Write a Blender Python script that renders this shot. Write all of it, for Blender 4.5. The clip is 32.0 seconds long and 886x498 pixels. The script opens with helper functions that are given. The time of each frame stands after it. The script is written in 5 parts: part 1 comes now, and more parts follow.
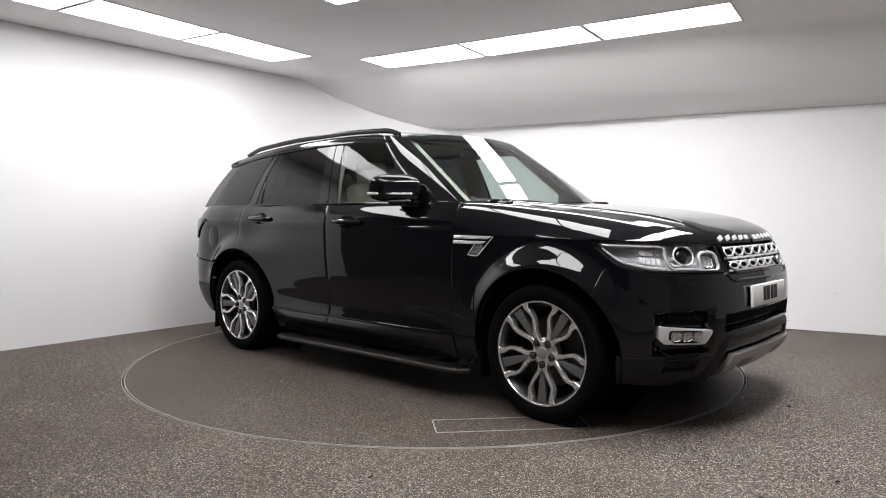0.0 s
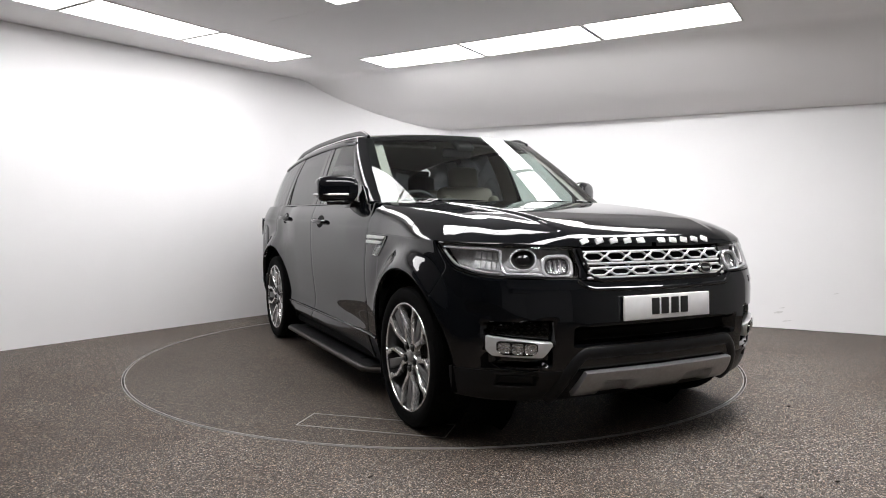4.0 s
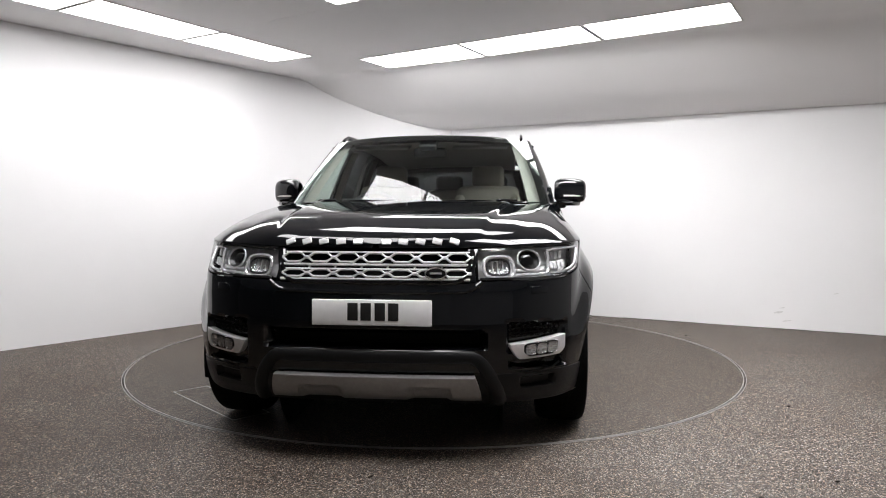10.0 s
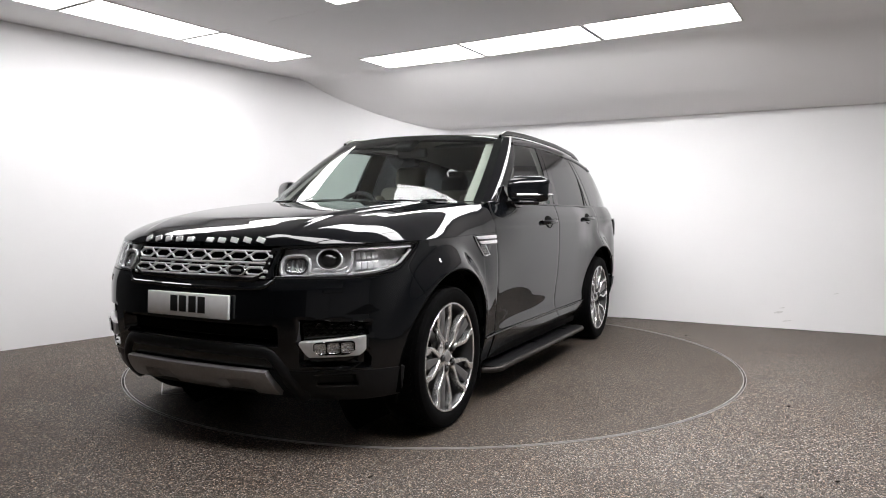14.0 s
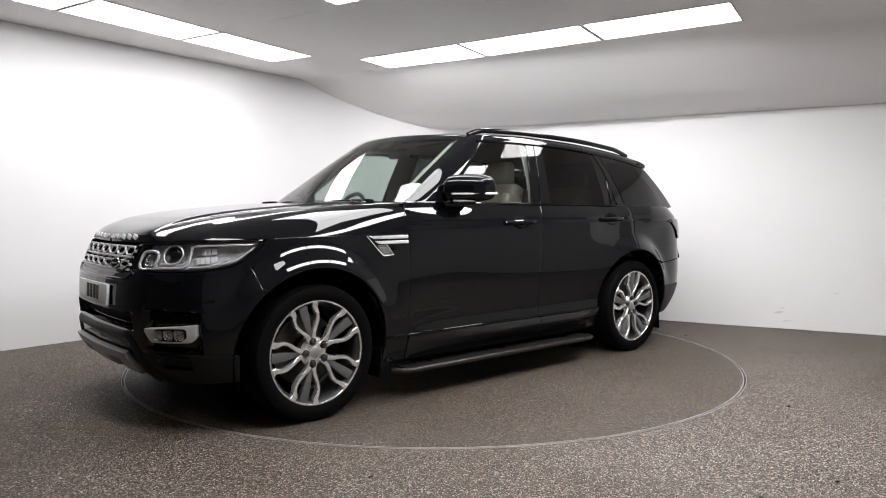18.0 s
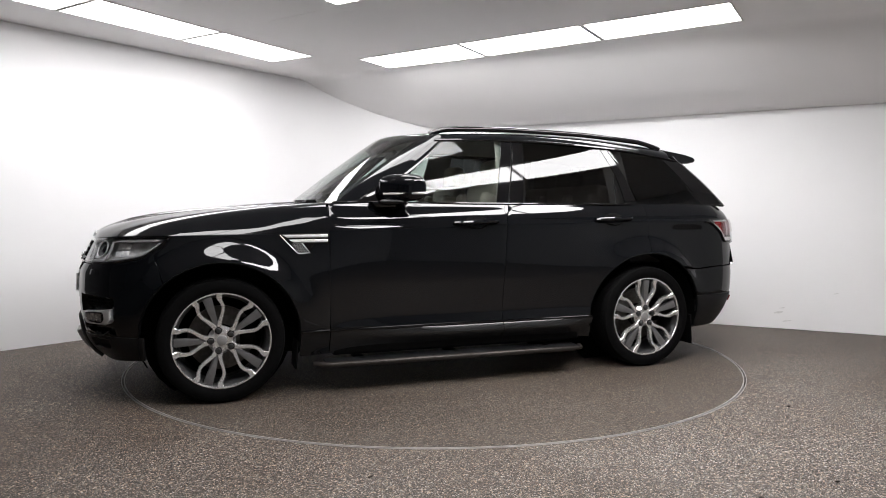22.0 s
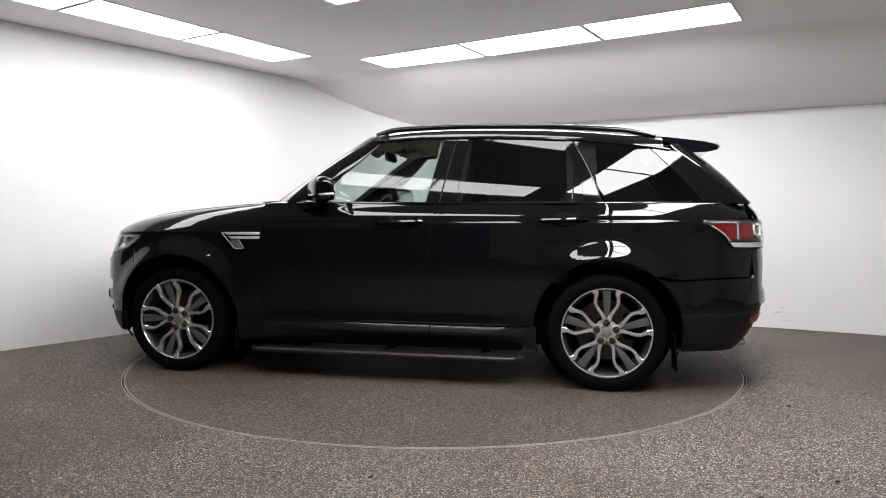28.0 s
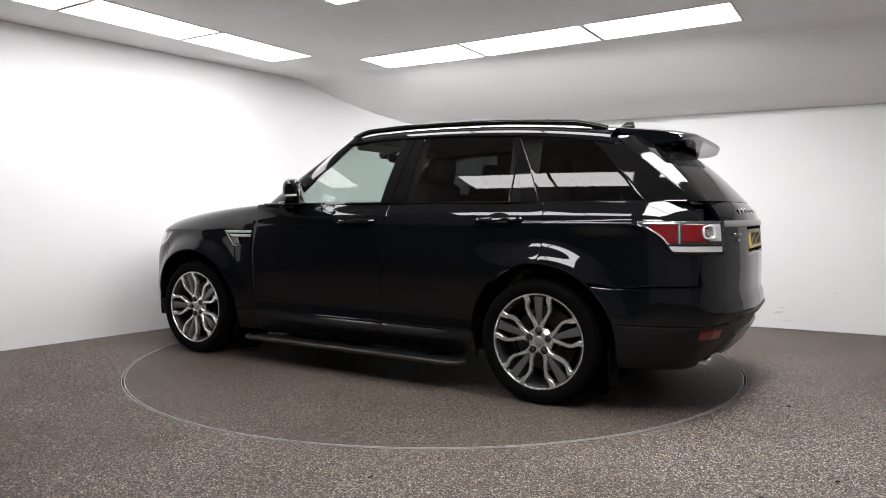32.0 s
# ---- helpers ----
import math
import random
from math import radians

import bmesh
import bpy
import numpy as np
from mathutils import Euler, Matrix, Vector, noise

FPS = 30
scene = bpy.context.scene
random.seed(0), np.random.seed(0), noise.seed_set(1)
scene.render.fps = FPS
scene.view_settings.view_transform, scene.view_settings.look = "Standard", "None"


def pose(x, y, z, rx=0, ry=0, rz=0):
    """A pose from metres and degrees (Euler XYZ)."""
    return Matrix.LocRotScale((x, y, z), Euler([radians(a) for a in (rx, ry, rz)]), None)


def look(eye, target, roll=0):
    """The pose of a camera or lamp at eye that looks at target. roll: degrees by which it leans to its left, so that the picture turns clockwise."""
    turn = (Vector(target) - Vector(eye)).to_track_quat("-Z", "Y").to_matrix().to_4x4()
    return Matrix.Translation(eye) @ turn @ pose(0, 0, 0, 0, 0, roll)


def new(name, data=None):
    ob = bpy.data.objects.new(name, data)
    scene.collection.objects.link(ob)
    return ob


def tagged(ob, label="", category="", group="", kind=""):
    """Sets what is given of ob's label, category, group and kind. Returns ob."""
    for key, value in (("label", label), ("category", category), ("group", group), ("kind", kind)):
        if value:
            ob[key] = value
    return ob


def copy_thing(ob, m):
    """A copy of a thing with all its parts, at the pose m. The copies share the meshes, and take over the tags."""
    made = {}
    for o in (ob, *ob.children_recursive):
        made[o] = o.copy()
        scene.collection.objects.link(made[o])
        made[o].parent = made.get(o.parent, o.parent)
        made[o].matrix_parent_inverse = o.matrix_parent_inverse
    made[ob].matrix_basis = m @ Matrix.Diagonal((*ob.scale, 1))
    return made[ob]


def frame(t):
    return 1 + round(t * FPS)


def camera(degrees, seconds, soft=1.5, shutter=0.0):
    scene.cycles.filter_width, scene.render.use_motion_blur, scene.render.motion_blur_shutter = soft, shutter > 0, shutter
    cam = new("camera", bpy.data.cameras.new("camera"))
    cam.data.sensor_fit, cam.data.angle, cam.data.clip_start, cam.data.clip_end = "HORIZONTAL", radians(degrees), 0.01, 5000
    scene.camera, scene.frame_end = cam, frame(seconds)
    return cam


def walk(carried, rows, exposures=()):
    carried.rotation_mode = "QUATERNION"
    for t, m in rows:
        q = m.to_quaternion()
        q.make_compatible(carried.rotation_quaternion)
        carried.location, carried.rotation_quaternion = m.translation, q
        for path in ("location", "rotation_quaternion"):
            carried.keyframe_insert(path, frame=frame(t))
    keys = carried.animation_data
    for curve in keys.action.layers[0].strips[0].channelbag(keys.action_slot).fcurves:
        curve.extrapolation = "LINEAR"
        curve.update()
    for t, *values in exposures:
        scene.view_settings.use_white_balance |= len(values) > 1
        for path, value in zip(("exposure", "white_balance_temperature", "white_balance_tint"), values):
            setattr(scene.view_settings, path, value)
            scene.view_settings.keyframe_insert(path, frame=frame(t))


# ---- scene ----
cam = camera(65.17, 32.0, soft=1.0)
EYE = look((0.0, -5.443, 1.0937), (0.0536, -0.4494, 0.8476), 0.08)
walk(cam, [(0.0, EYE), (32.0, EYE)])

# ---- light and exposure ----
scene.view_settings.exposure = 0.0
world = bpy.data.worlds.new("world")
scene.world = world
world.use_nodes = True
world.node_tree.nodes["Background"].inputs[0].default_value = (0.01, 0.01, 0.011, 1)
world.node_tree.nodes["Background"].inputs[1].default_value = 0.2
LAMP = 15.4


# ---- materials ----
def mat_new(name):
    m = bpy.data.materials.new(name)
    m.use_nodes = True
    nt = m.node_tree
    return m, nt, nt.nodes["Principled BSDF"]


def noise_mix(nt, bsdf, c1, c2, scale, detail=4.0, lo=0.35, hi=0.65, slot="Base Color"):
    tc = nt.nodes.new("ShaderNodeTexCoord")
    nz = nt.nodes.new("ShaderNodeTexNoise")
    nz.inputs["Scale"].default_value, nz.inputs["Detail"].default_value = scale, detail
    rp = nt.nodes.new("ShaderNodeValToRGB")
    rp.color_ramp.elements[0].position, rp.color_ramp.elements[1].position = lo, hi
    rp.color_ramp.elements[0].color, rp.color_ramp.elements[1].color = (*c1, 1), (*c2, 1)
    nt.links.new(tc.outputs["Object"], nz.inputs["Vector"])
    nt.links.new(nz.outputs["Fac"], rp.inputs["Fac"])
    if slot:
        nt.links.new(rp.outputs["Color"], bsdf.inputs[slot])
    return tc, nz, rp


def add_bump(nt, bsdf, tc, scale, strength, dist=0.002, detail=3.0):
    nz = nt.nodes.new("ShaderNodeTexNoise")
    nz.inputs["Scale"].default_value, nz.inputs["Detail"].default_value = scale, detail
    bp = nt.nodes.new("ShaderNodeBump")
    bp.inputs["Strength"].default_value, bp.inputs["Distance"].default_value = strength, dist
    nt.links.new(tc.outputs["Object"], nz.inputs["Vector"])
    nt.links.new(nz.outputs["Fac"], bp.inputs["Height"])
    nt.links.new(bp.outputs["Normal"], bsdf.inputs["Normal"])
    return bp


def simple(name, c, rough, metal=0.0, vary=0.12, scale=30.0, bump=0.0, bscale=300.0, coat=0.0, spec=0.5):
    m, nt, b = mat_new(name)
    c2 = tuple(min(1.0, v * (1 + vary)) for v in c)
    c1 = tuple(v * (1 - vary) for v in c)
    tc, nz, rp = noise_mix(nt, b, c1, c2, scale)
    b.inputs["Roughness"].default_value, b.inputs["Metallic"].default_value = rough, metal
    b.inputs["Coat Weight"].default_value, b.inputs["Coat Roughness"].default_value = coat, 0.02
    b.inputs["Specular IOR Level"].default_value = spec
    if bump:
        add_bump(nt, b, tc, bscale, bump)
    return m


def glass_mat(name, tint, ior=1.5, rough=0.0, gain=1.2):
    m, nt, b = mat_new(name)
    nt.nodes.remove(b)
    tr, gl = nt.nodes.new("ShaderNodeBsdfTransparent"), nt.nodes.new("ShaderNodeBsdfGlossy")
    lw, mx = nt.nodes.new("ShaderNodeLayerWeight"), nt.nodes.new("ShaderNodeMixShader")
    pw, ml = nt.nodes.new("ShaderNodeMath"), nt.nodes.new("ShaderNodeMath")
    pw.operation, ml.operation = "POWER", "MULTIPLY_ADD"
    pw.inputs[1].default_value = 5.0
    f0 = ((ior - 1) / (ior + 1)) ** 2 * gain
    ml.inputs[1].default_value, ml.inputs[2].default_value = 1 - f0, f0
    lw.inputs["Blend"].default_value = 0.5
    tr.inputs["Color"].default_value = (*tint, 1)
    gl.inputs["Roughness"].default_value = rough
    nt.links.new(lw.outputs["Facing"], pw.inputs[0])
    nt.links.new(pw.outputs[0], ml.inputs[0])
    nt.links.new(ml.outputs[0], mx.inputs[0])
    nt.links.new(tr.outputs[0], mx.inputs[1])
    nt.links.new(gl.outputs[0], mx.inputs[2])
    nt.links.new(mx.outputs[0], nt.nodes["Material Output"].inputs["Surface"])
    return m


def emit_mat(name, c, s):
    m, nt, b = mat_new(name)
    b.inputs["Base Color"].default_value = (*c, 1)
    b.inputs["Emission Color"].default_value = (*c, 1)
    b.inputs["Emission Strength"].default_value = s
    return m


def floor_mat(name, lo, hi, worn, brown_area=None):
    """Resin-bound gravel: small stones of many greys and browns. lo, hi: its stains; worn: how far the pale stones show."""
    m, nt, b = mat_new(name)
    tc = nt.nodes.new("ShaderNodeTexCoord")

    def node(kind, scale, detail=None):
        n = nt.nodes.new(kind)
        n.inputs["Scale"].default_value = scale
        if detail is not None:
            n.inputs["Detail"].default_value = detail
        nt.links.new(tc.outputs["Object"], n.inputs["Vector"])
        return n

    def ramp(src, stops):
        r = nt.nodes.new("ShaderNodeValToRGB")
        els = r.color_ramp.elements
        els[0].position, els[0].color = stops[0][0], (*stops[0][1], 1)
        els[1].position, els[1].color = stops[-1][0], (*stops[-1][1], 1)
        for p, c in stops[1:-1]:
            els.new(p).color = (*c, 1)
        nt.links.new(src, r.inputs["Fac"])
        return r.outputs["Color"]

    def mul(a, c):
        x = nt.nodes.new("ShaderNodeMix")
        x.data_type, x.blend_type = "RGBA", "MULTIPLY"
        x.inputs["Factor"].default_value = 1.0
        nt.links.new(a, x.inputs["A"])
        nt.links.new(c, x.inputs["B"])
        return x.outputs["Result"]

    vo = node("ShaderNodeTexVoronoi", 235)
    sep = nt.nodes.new("ShaderNodeSeparateColor")
    nt.links.new(vo.outputs["Color"], sep.inputs[0])
    stones = ramp(sep.outputs[0], [(0.0, (0.008, 0.0065, 0.0055)), (0.22, (0.018, 0.015, 0.0125)), (0.48, (0.055, 0.047, 0.040)), (0.72, (0.125, 0.111, 0.098)),
                                   (0.88, (0.27 * worn, 0.247 * worn, 0.228 * worn)), (1.0, (0.58 * worn, 0.555 * worn, 0.53 * worn))])
    tint = ramp(sep.outputs[1], [(0.0, (1.18, 0.95, 0.76)), (0.5, (1.0, 1.0, 1.0)), (1.0, (0.88, 1.0, 1.10))])
    patch = ramp(node("ShaderNodeTexNoise", 1.1, 6).outputs["Fac"], [(0.32, lo), (0.66, hi)])
    blotch = ramp(node("ShaderNodeTexNoise", 62.0, 3).outputs["Fac"], [(0.36, (0.66, 0.65, 0.64)), (0.64, (1.26, 1.26, 1.26))])
    colour = mul(mul(mul(stones, tint), patch), blotch)
    if brown_area:
        # a broad area, darker and browner, with a ragged edge
        sx, sy, size = brown_area
        far = nt.nodes.new("ShaderNodeVectorMath")
        far.operation = "DISTANCE"
        far.inputs[1].default_value = (sx, sy, 0)
        nt.links.new(tc.outputs["Object"], far.inputs[0])
        rough = nt.nodes.new("ShaderNodeMath")
        rough.operation = "MULTIPLY_ADD"
        rough.inputs[1].default_value = 1.3 * size
        nt.links.new(node("ShaderNodeTexNoise", 2.2, 5).outputs["Fac"], rough.inputs[0])
        nt.links.new(far.outputs["Value"], rough.inputs[2])
        part_of = nt.nodes.new("ShaderNodeMath")
        part_of.operation = "DIVIDE"
        part_of.inputs[1].default_value = 2.4 * size
        nt.links.new(rough.outputs[0], part_of.inputs[0])
        colour = mul(colour, ramp(part_of.outputs[0], [(0.35, (0.70, 0.62, 0.545)), (0.95, (1.0, 1.0, 1.0))]))
    nt.links.new(colour, b.inputs["Base Color"])
    b.inputs["Roughness"].default_value = 0.62
    b.inputs["Specular IOR Level"].default_value = 0.35
    bp = nt.nodes.new("ShaderNodeBump")
    bp.inputs["Strength"].default_value, bp.inputs["Distance"].default_value = 0.6, 0.003
    bp.invert = True
    nt.links.new(vo.outputs["Distance"], bp.inputs["Height"])
    nt.links.new(bp.outputs["Normal"], b.inputs["Normal"])
    return m


def wall_mat(name, c):
    m, nt, b = mat_new(name)
    tc, nz, rp = noise_mix(nt, b, tuple(v * 0.965 for v in c), c, 1.3, 5.0, 0.3, 0.7)
    b.inputs["Roughness"].default_value = 0.55
    add_bump(nt, b, tc, 90.0, 0.06)
    return m


PAINT = simple("black_paint", (0.0030, 0.0035, 0.0045), 0.5, vary=0.2, scale=900.0, coat=1.0, spec=0.0)
GLOSS = simple("black_gloss_trim", (0.003, 0.003, 0.0034), 0.05, vary=0.1)
PLASTIC = simple("dark_textured_plastic", (0.010, 0.010, 0.0108), 0.42, vary=0.2, scale=200, bump=0.2, bscale=900, spec=0.22)
DARK = simple("black_void_plastic", (0.0015, 0.0015, 0.0015), 0.7, vary=0.2, spec=0.08)
CHROME = simple("chrome", (0.82, 0.82, 0.83), 0.08, 1.0, 0.03)
SATIN = simple("satin_silver", (0.35, 0.35, 0.35), 0.36, 0.6, 0.05, 60)
SILVERP = simple("silver_grille_paint", (0.72, 0.72, 0.73), 0.3, 0.4, 0.05)
BRIGHT = simple("bright_silver_letters", (0.80, 0.80, 0.81), 0.35, 0.35, 0.04)
MACHINED = simple("machined_alloy", (0.74, 0.735, 0.73), 0.25, 0.78, 0.06, 80)
GREYALLOY = simple("grey_alloy_paint", (0.045, 0.045, 0.046), 0.36, 0.5, 0.08, 80)
BLADEM = simple("mid_grey_alloy_paint", (0.17, 0.17, 0.172), 0.36, 0.6, 0.08, 80)
CLAD = simple("satin_sill_plastic", (0.012, 0.012, 0.0125), 0.26, vary=0.15, scale=200)
RUBBER = simple("tyre_rubber", (0.0028, 0.0028, 0.0029), 0.75, 0.0, 0.2, 60, 0.3, 250, spec=0.06)
DISC = simple("brake_iron", (0.09, 0.086, 0.082), 0.4, 1.0, 0.2, 40)
LEATHER = simple("cream_leather", (0.24, 0.215, 0.18), 0.5, 0.0, 0.06, 20, 0.2, 300)
CREAM = simple("cream_headlining", (0.34, 0.33, 0.30), 0.8, 0.0, 0.04, 20)
DASH = simple("dark_dashboard", (0.02, 0.02, 0.021), 0.55, 0.0, 0.2, 50, 0.2, 500)
PLATEW = simple("white_plate", (0.88, 0.88, 0.88), 0.35, 0.0, 0.02)
PLATEY = simple("yellow_plate", (0.72, 0.50, 0.16), 0.35, 0.0, 0.05)
INK = simple("plate_black", (0.01, 0.01, 0.01), 0.5)
REDLENS = simple("red_lens", (0.15, 0.005, 0.007), 0.12, 0.0, 0.15, 60, coat=0.6)
PALELENS = simple("pale_lens", (0.70, 0.68, 0.68), 0.15, 0.2, 0.1, 60, coat=0.6)
REFLECT = simple("lamp_reflector", (0.80, 0.80, 0.81), 0.2, 0.6, 0.05, 40)
LAMPBOWL = simple("headlamp_bowl", (0.68, 0.68, 0.69), 0.2, 0.15, 0.22, 25)
FACET = simple("lamp_facet", (0.84, 0.84, 0.85), 0.2, 0.15, 0.1, 60)


def cut_chrome():
    """Bright reflector metal pressed into small facets."""
    m, nt, b = mat_new("faceted_chrome")
    tc, nz, rp = noise_mix(nt, b, (0.70, 0.70, 0.71), (0.86, 0.86, 0.87), 60.0)
    b.inputs["Metallic"].default_value, b.inputs["Roughness"].default_value = 1.0, 0.10
    vo = nt.nodes.new("ShaderNodeTexVoronoi")
    vo.inputs["Scale"].default_value = 95.0
    bp = nt.nodes.new("ShaderNodeBump")
    bp.inputs["Strength"].default_value, bp.inputs["Distance"].default_value = 0.9, 0.006
    nt.links.new(tc.outputs["Object"], vo.inputs["Vector"])
    nt.links.new(vo.outputs["Distance"], bp.inputs["Height"])
    nt.links.new(bp.outputs["Normal"], b.inputs["Normal"])
    return m


CUT = cut_chrome()
STEEL = simple("steel_edge", (0.36, 0.35, 0.34), 0.5, 0.3, 0.15, 20)
BOARDM = simple("running_board_metal", (0.038, 0.033, 0.030), 0.42, 0.6, 0.12, 40)
CLEAR = glass_mat("windscreen_glass", (0.66, 0.735, 0.70), gain=1.7)
DOORGLASS = glass_mat("door_glass", (0.60, 0.67, 0.64))
PRIVACY = glass_mat("privacy_glass", (0.045, 0.047, 0.05))
LENS = glass_mat("lamp_lens", (0.93, 0.94, 0.95))
FLOORM = floor_mat("resin_gravel", (0.78, 0.70, 0.63), (1.02, 0.985, 0.95), 1.0, (-2.5, -2.1, 1.35))
DISCM = floor_mat("worn_resin_gravel", (0.56, 0.49, 0.42), (0.72, 0.66, 0.60), 0.9)
DIMM = wall_mat("grey_back_wall", (0.38, 0.38, 0.385))
PALEM = wall_mat("grey_side_wall", (0.30, 0.295, 0.29))
WALLM = wall_mat("white_wall", (0.88, 0.875, 0.88))
CEILM = wall_mat("ceiling_white", (0.88, 0.865, 0.865))
BACKM = wall_mat("dark_back_wall", (0.085, 0.085, 0.088))
LIGHTS = {k: emit_mat("light_panel", (1.0, 0.985, 0.995), LAMP * k) for k in (0.66, 0.85, 1.0, 1.6)}
STRIPM = simple("dark_strip", (0.05, 0.045, 0.04), 0.8, vary=0.3)
FRAMEM = simple("lamp_frame_white", (0.62, 0.60, 0.58), 0.5)


# ---- mesh helpers ----
def finish(name, bm, material, sharp=32.0):
    bm.normal_update()
    for f in bm.faces:
        f.smooth = True
    lim = radians(sharp)
    for e in bm.edges:
        if len(e.link_faces) == 2 and e.calc_face_angle(0.0) > lim:
            e.smooth = False
    me = bpy.data.meshes.new(name)
    bm.to_mesh(me)
    bm.free()
    me.materials.append(material)
    return me


def part(name, bm, material, parent=None, label="", sharp=32.0):
    ob = new(name, finish(name, bm, material, sharp))
    if parent:
        ob.parent = parent
    if label:
        tagged(ob, label)
    if material.name.endswith(("_glass", "lamp_lens")):
        ob.visible_shadow = False
    return ob


def share(name, me, parent, m=None, label=""):
    ob = new(name, me)
    ob.parent = parent
    if m is not None:
        ob.matrix_local = m
    if label:
        tagged(ob, label)
    return ob


def rbox(sx, sy, sz, m=None, bevel=0.01, seg=3, bm=None):
    out = bm or bmesh.new()
    g = bmesh.new()
    bmesh.ops.create_cube(g, size=1.0)
    bmesh.ops.scale(g, vec=(sx, sy, sz), verts=g.verts)
    if bevel:
        bmesh.ops.bevel(g, geom=g.edges[:], offset=min(bevel, 0.49 * min(sx, sy, sz)), segments=seg, profile=0.5, affect="EDGES")
    if m is not None:
        bmesh.ops.transform(g, matrix=m, verts=g.verts)
    return join_bm(out, g)


def join_bm(out, g):
    mp = {}
    for v in g.verts:
        mp[v] = out.verts.new(v.co)
    for f in g.faces:
        try:
            out.faces.new([mp[v] for v in f.verts])
        except ValueError:
            pass
    g.free()
    return out


def lathe(profile, seg=64, axis="y", bm=None, m=None):
    """Turns (r, h) pairs round an axis; h runs along it."""
    g = bmesh.new()
    rings = []
    for r, h in profile:
        ring = []
        for i in range(seg):
            a = 2 * math.pi * i / seg
            c, s = r * math.cos(a), r * math.sin(a)
            ring.append(g.verts.new((c, h, s) if axis == "y" else ((c, s, h) if axis == "z" else (h, c, s))))
        rings.append(ring)
    for a, b in zip(rings, rings[1:]):
        for i in range(seg):
            j = (i + 1) % seg
            g.faces.new((a[i], a[j], b[j], b[i]))
    bmesh.ops.remove_doubles(g, verts=g.verts, dist=1e-6)
    bmesh.ops.recalc_face_normals(g, faces=g.faces)
    if m is not None:
        bmesh.ops.transform(g, matrix=m, verts=g.verts)
    return join_bm(bm, g) if bm else g


def sweep(points, radius, seg=10, bm=None, flat=1.0, caps=True):
    """A tube along points; flat squeezes it upright."""
    g = bmesh.new()
    rings = []
    n = len(points)
    for k, p in enumerate(points):
        p = Vector(p)
        d = (Vector(points[min(k + 1, n - 1)]) - Vector(points[max(k - 1, 0)])).normalized()
        side = d.cross(Vector((0, 0, 1)))
        if side.length < 1e-4:
            side = Vector((1, 0, 0))
        side.normalize()
        up = side.cross(d).normalized()
        r = radius[k] if isinstance(radius, (list, tuple)) else radius
        rings.append([g.verts.new(p + side * (r * math.cos(2 * math.pi * i / seg)) + up * (r * flat * math.sin(2 * math.pi * i / seg))) for i in range(seg)])
    for a, b in zip(rings, rings[1:]):
        for i in range(seg):
            j = (i + 1) % seg
            g.faces.new((a[i], a[j], b[j], b[i]))
    if caps:
        g.faces.new(rings[0][::-1])
        g.faces.new(rings[-1])
    bmesh.ops.recalc_face_normals(g, faces=g.faces)
    return join_bm(bm, g) if bm else g


def prism(poly, h0, h1, to3, bm=None, bevel=0.0):
    """A closed outline (a, b) pulled from h0 to h1; to3(a, b, h) gives the place."""
    g = bmesh.new()
    lo = [g.verts.new(to3(a, b, h0)) for a, b in poly]
    hi = [g.verts.new(to3(a, b, h1)) for a, b in poly]
    n = len(poly)
    g.faces.new(lo[::-1])
    g.faces.new(hi)
    for i in range(n):
        j = (i + 1) % n
        g.faces.new((lo[i], lo[j], hi[j], hi[i]))
    bmesh.ops.recalc_face_normals(g, faces=g.faces)
    if bevel:
        bmesh.ops.bevel(g, geom=g.edges[:], offset=bevel, segments=2, profile=0.5, affect="EDGES")
    return join_bm(bm, g) if bm else g


def sheet(grid, thick=0.012, away=(0, 0, 0.6), lip=0.001, bm=None, slide=0.6):
    """A panel from a grid of places, its rim rounded off and folded inwards. away: what it faces away from (x follows the panel)."""
    g = bmesh.new()
    nu, nv = len(grid), len(grid[0])
    vs = [[g.verts.new(p) for p in row] for row in grid]
    for i in range(nu - 1):
        for j in range(nv - 1):
            try:
                g.faces.new((vs[i][j], vs[i + 1][j], vs[i + 1][j + 1], vs[i][j + 1]))
            except ValueError:
                pass
    g.normal_update()
    s = 0.0
    for f in g.faces:
        c = f.calc_center_median()
        s += f.normal.dot(c - Vector((c.x * slide, away[1], away[2]))) * f.calc_area()
    if s < 0:
        bmesh.ops.reverse_faces(g, faces=g.faces)
    g.normal_update()
    if thick:
        rim = [e for e in g.edges if len(e.link_faces) == 1]
        rv = {v for e in rim for v in e.verts}
        nrm = {v: v.normal.copy() for v in rv}
        for v in rv:
            v.co -= nrm[v] * lip
        low = {v: g.verts.new(v.co - nrm[v] * thick) for v in rv}
        for e in rim:
            l = e.link_loops[0]
            a, b = l.vert, l.link_loop_next.vert
            try:
                g.faces.new((b, a, low[a], low[b]))
            except ValueError:
                pass
    return join_bm(bm, g) if bm else g


def steps(n, eps=0.012):
    """Even steps from 0 to 1 with one close to each end."""
    return [0.0, eps] + [i / n for i in range(1, n)] + [1 - eps, 1.0]


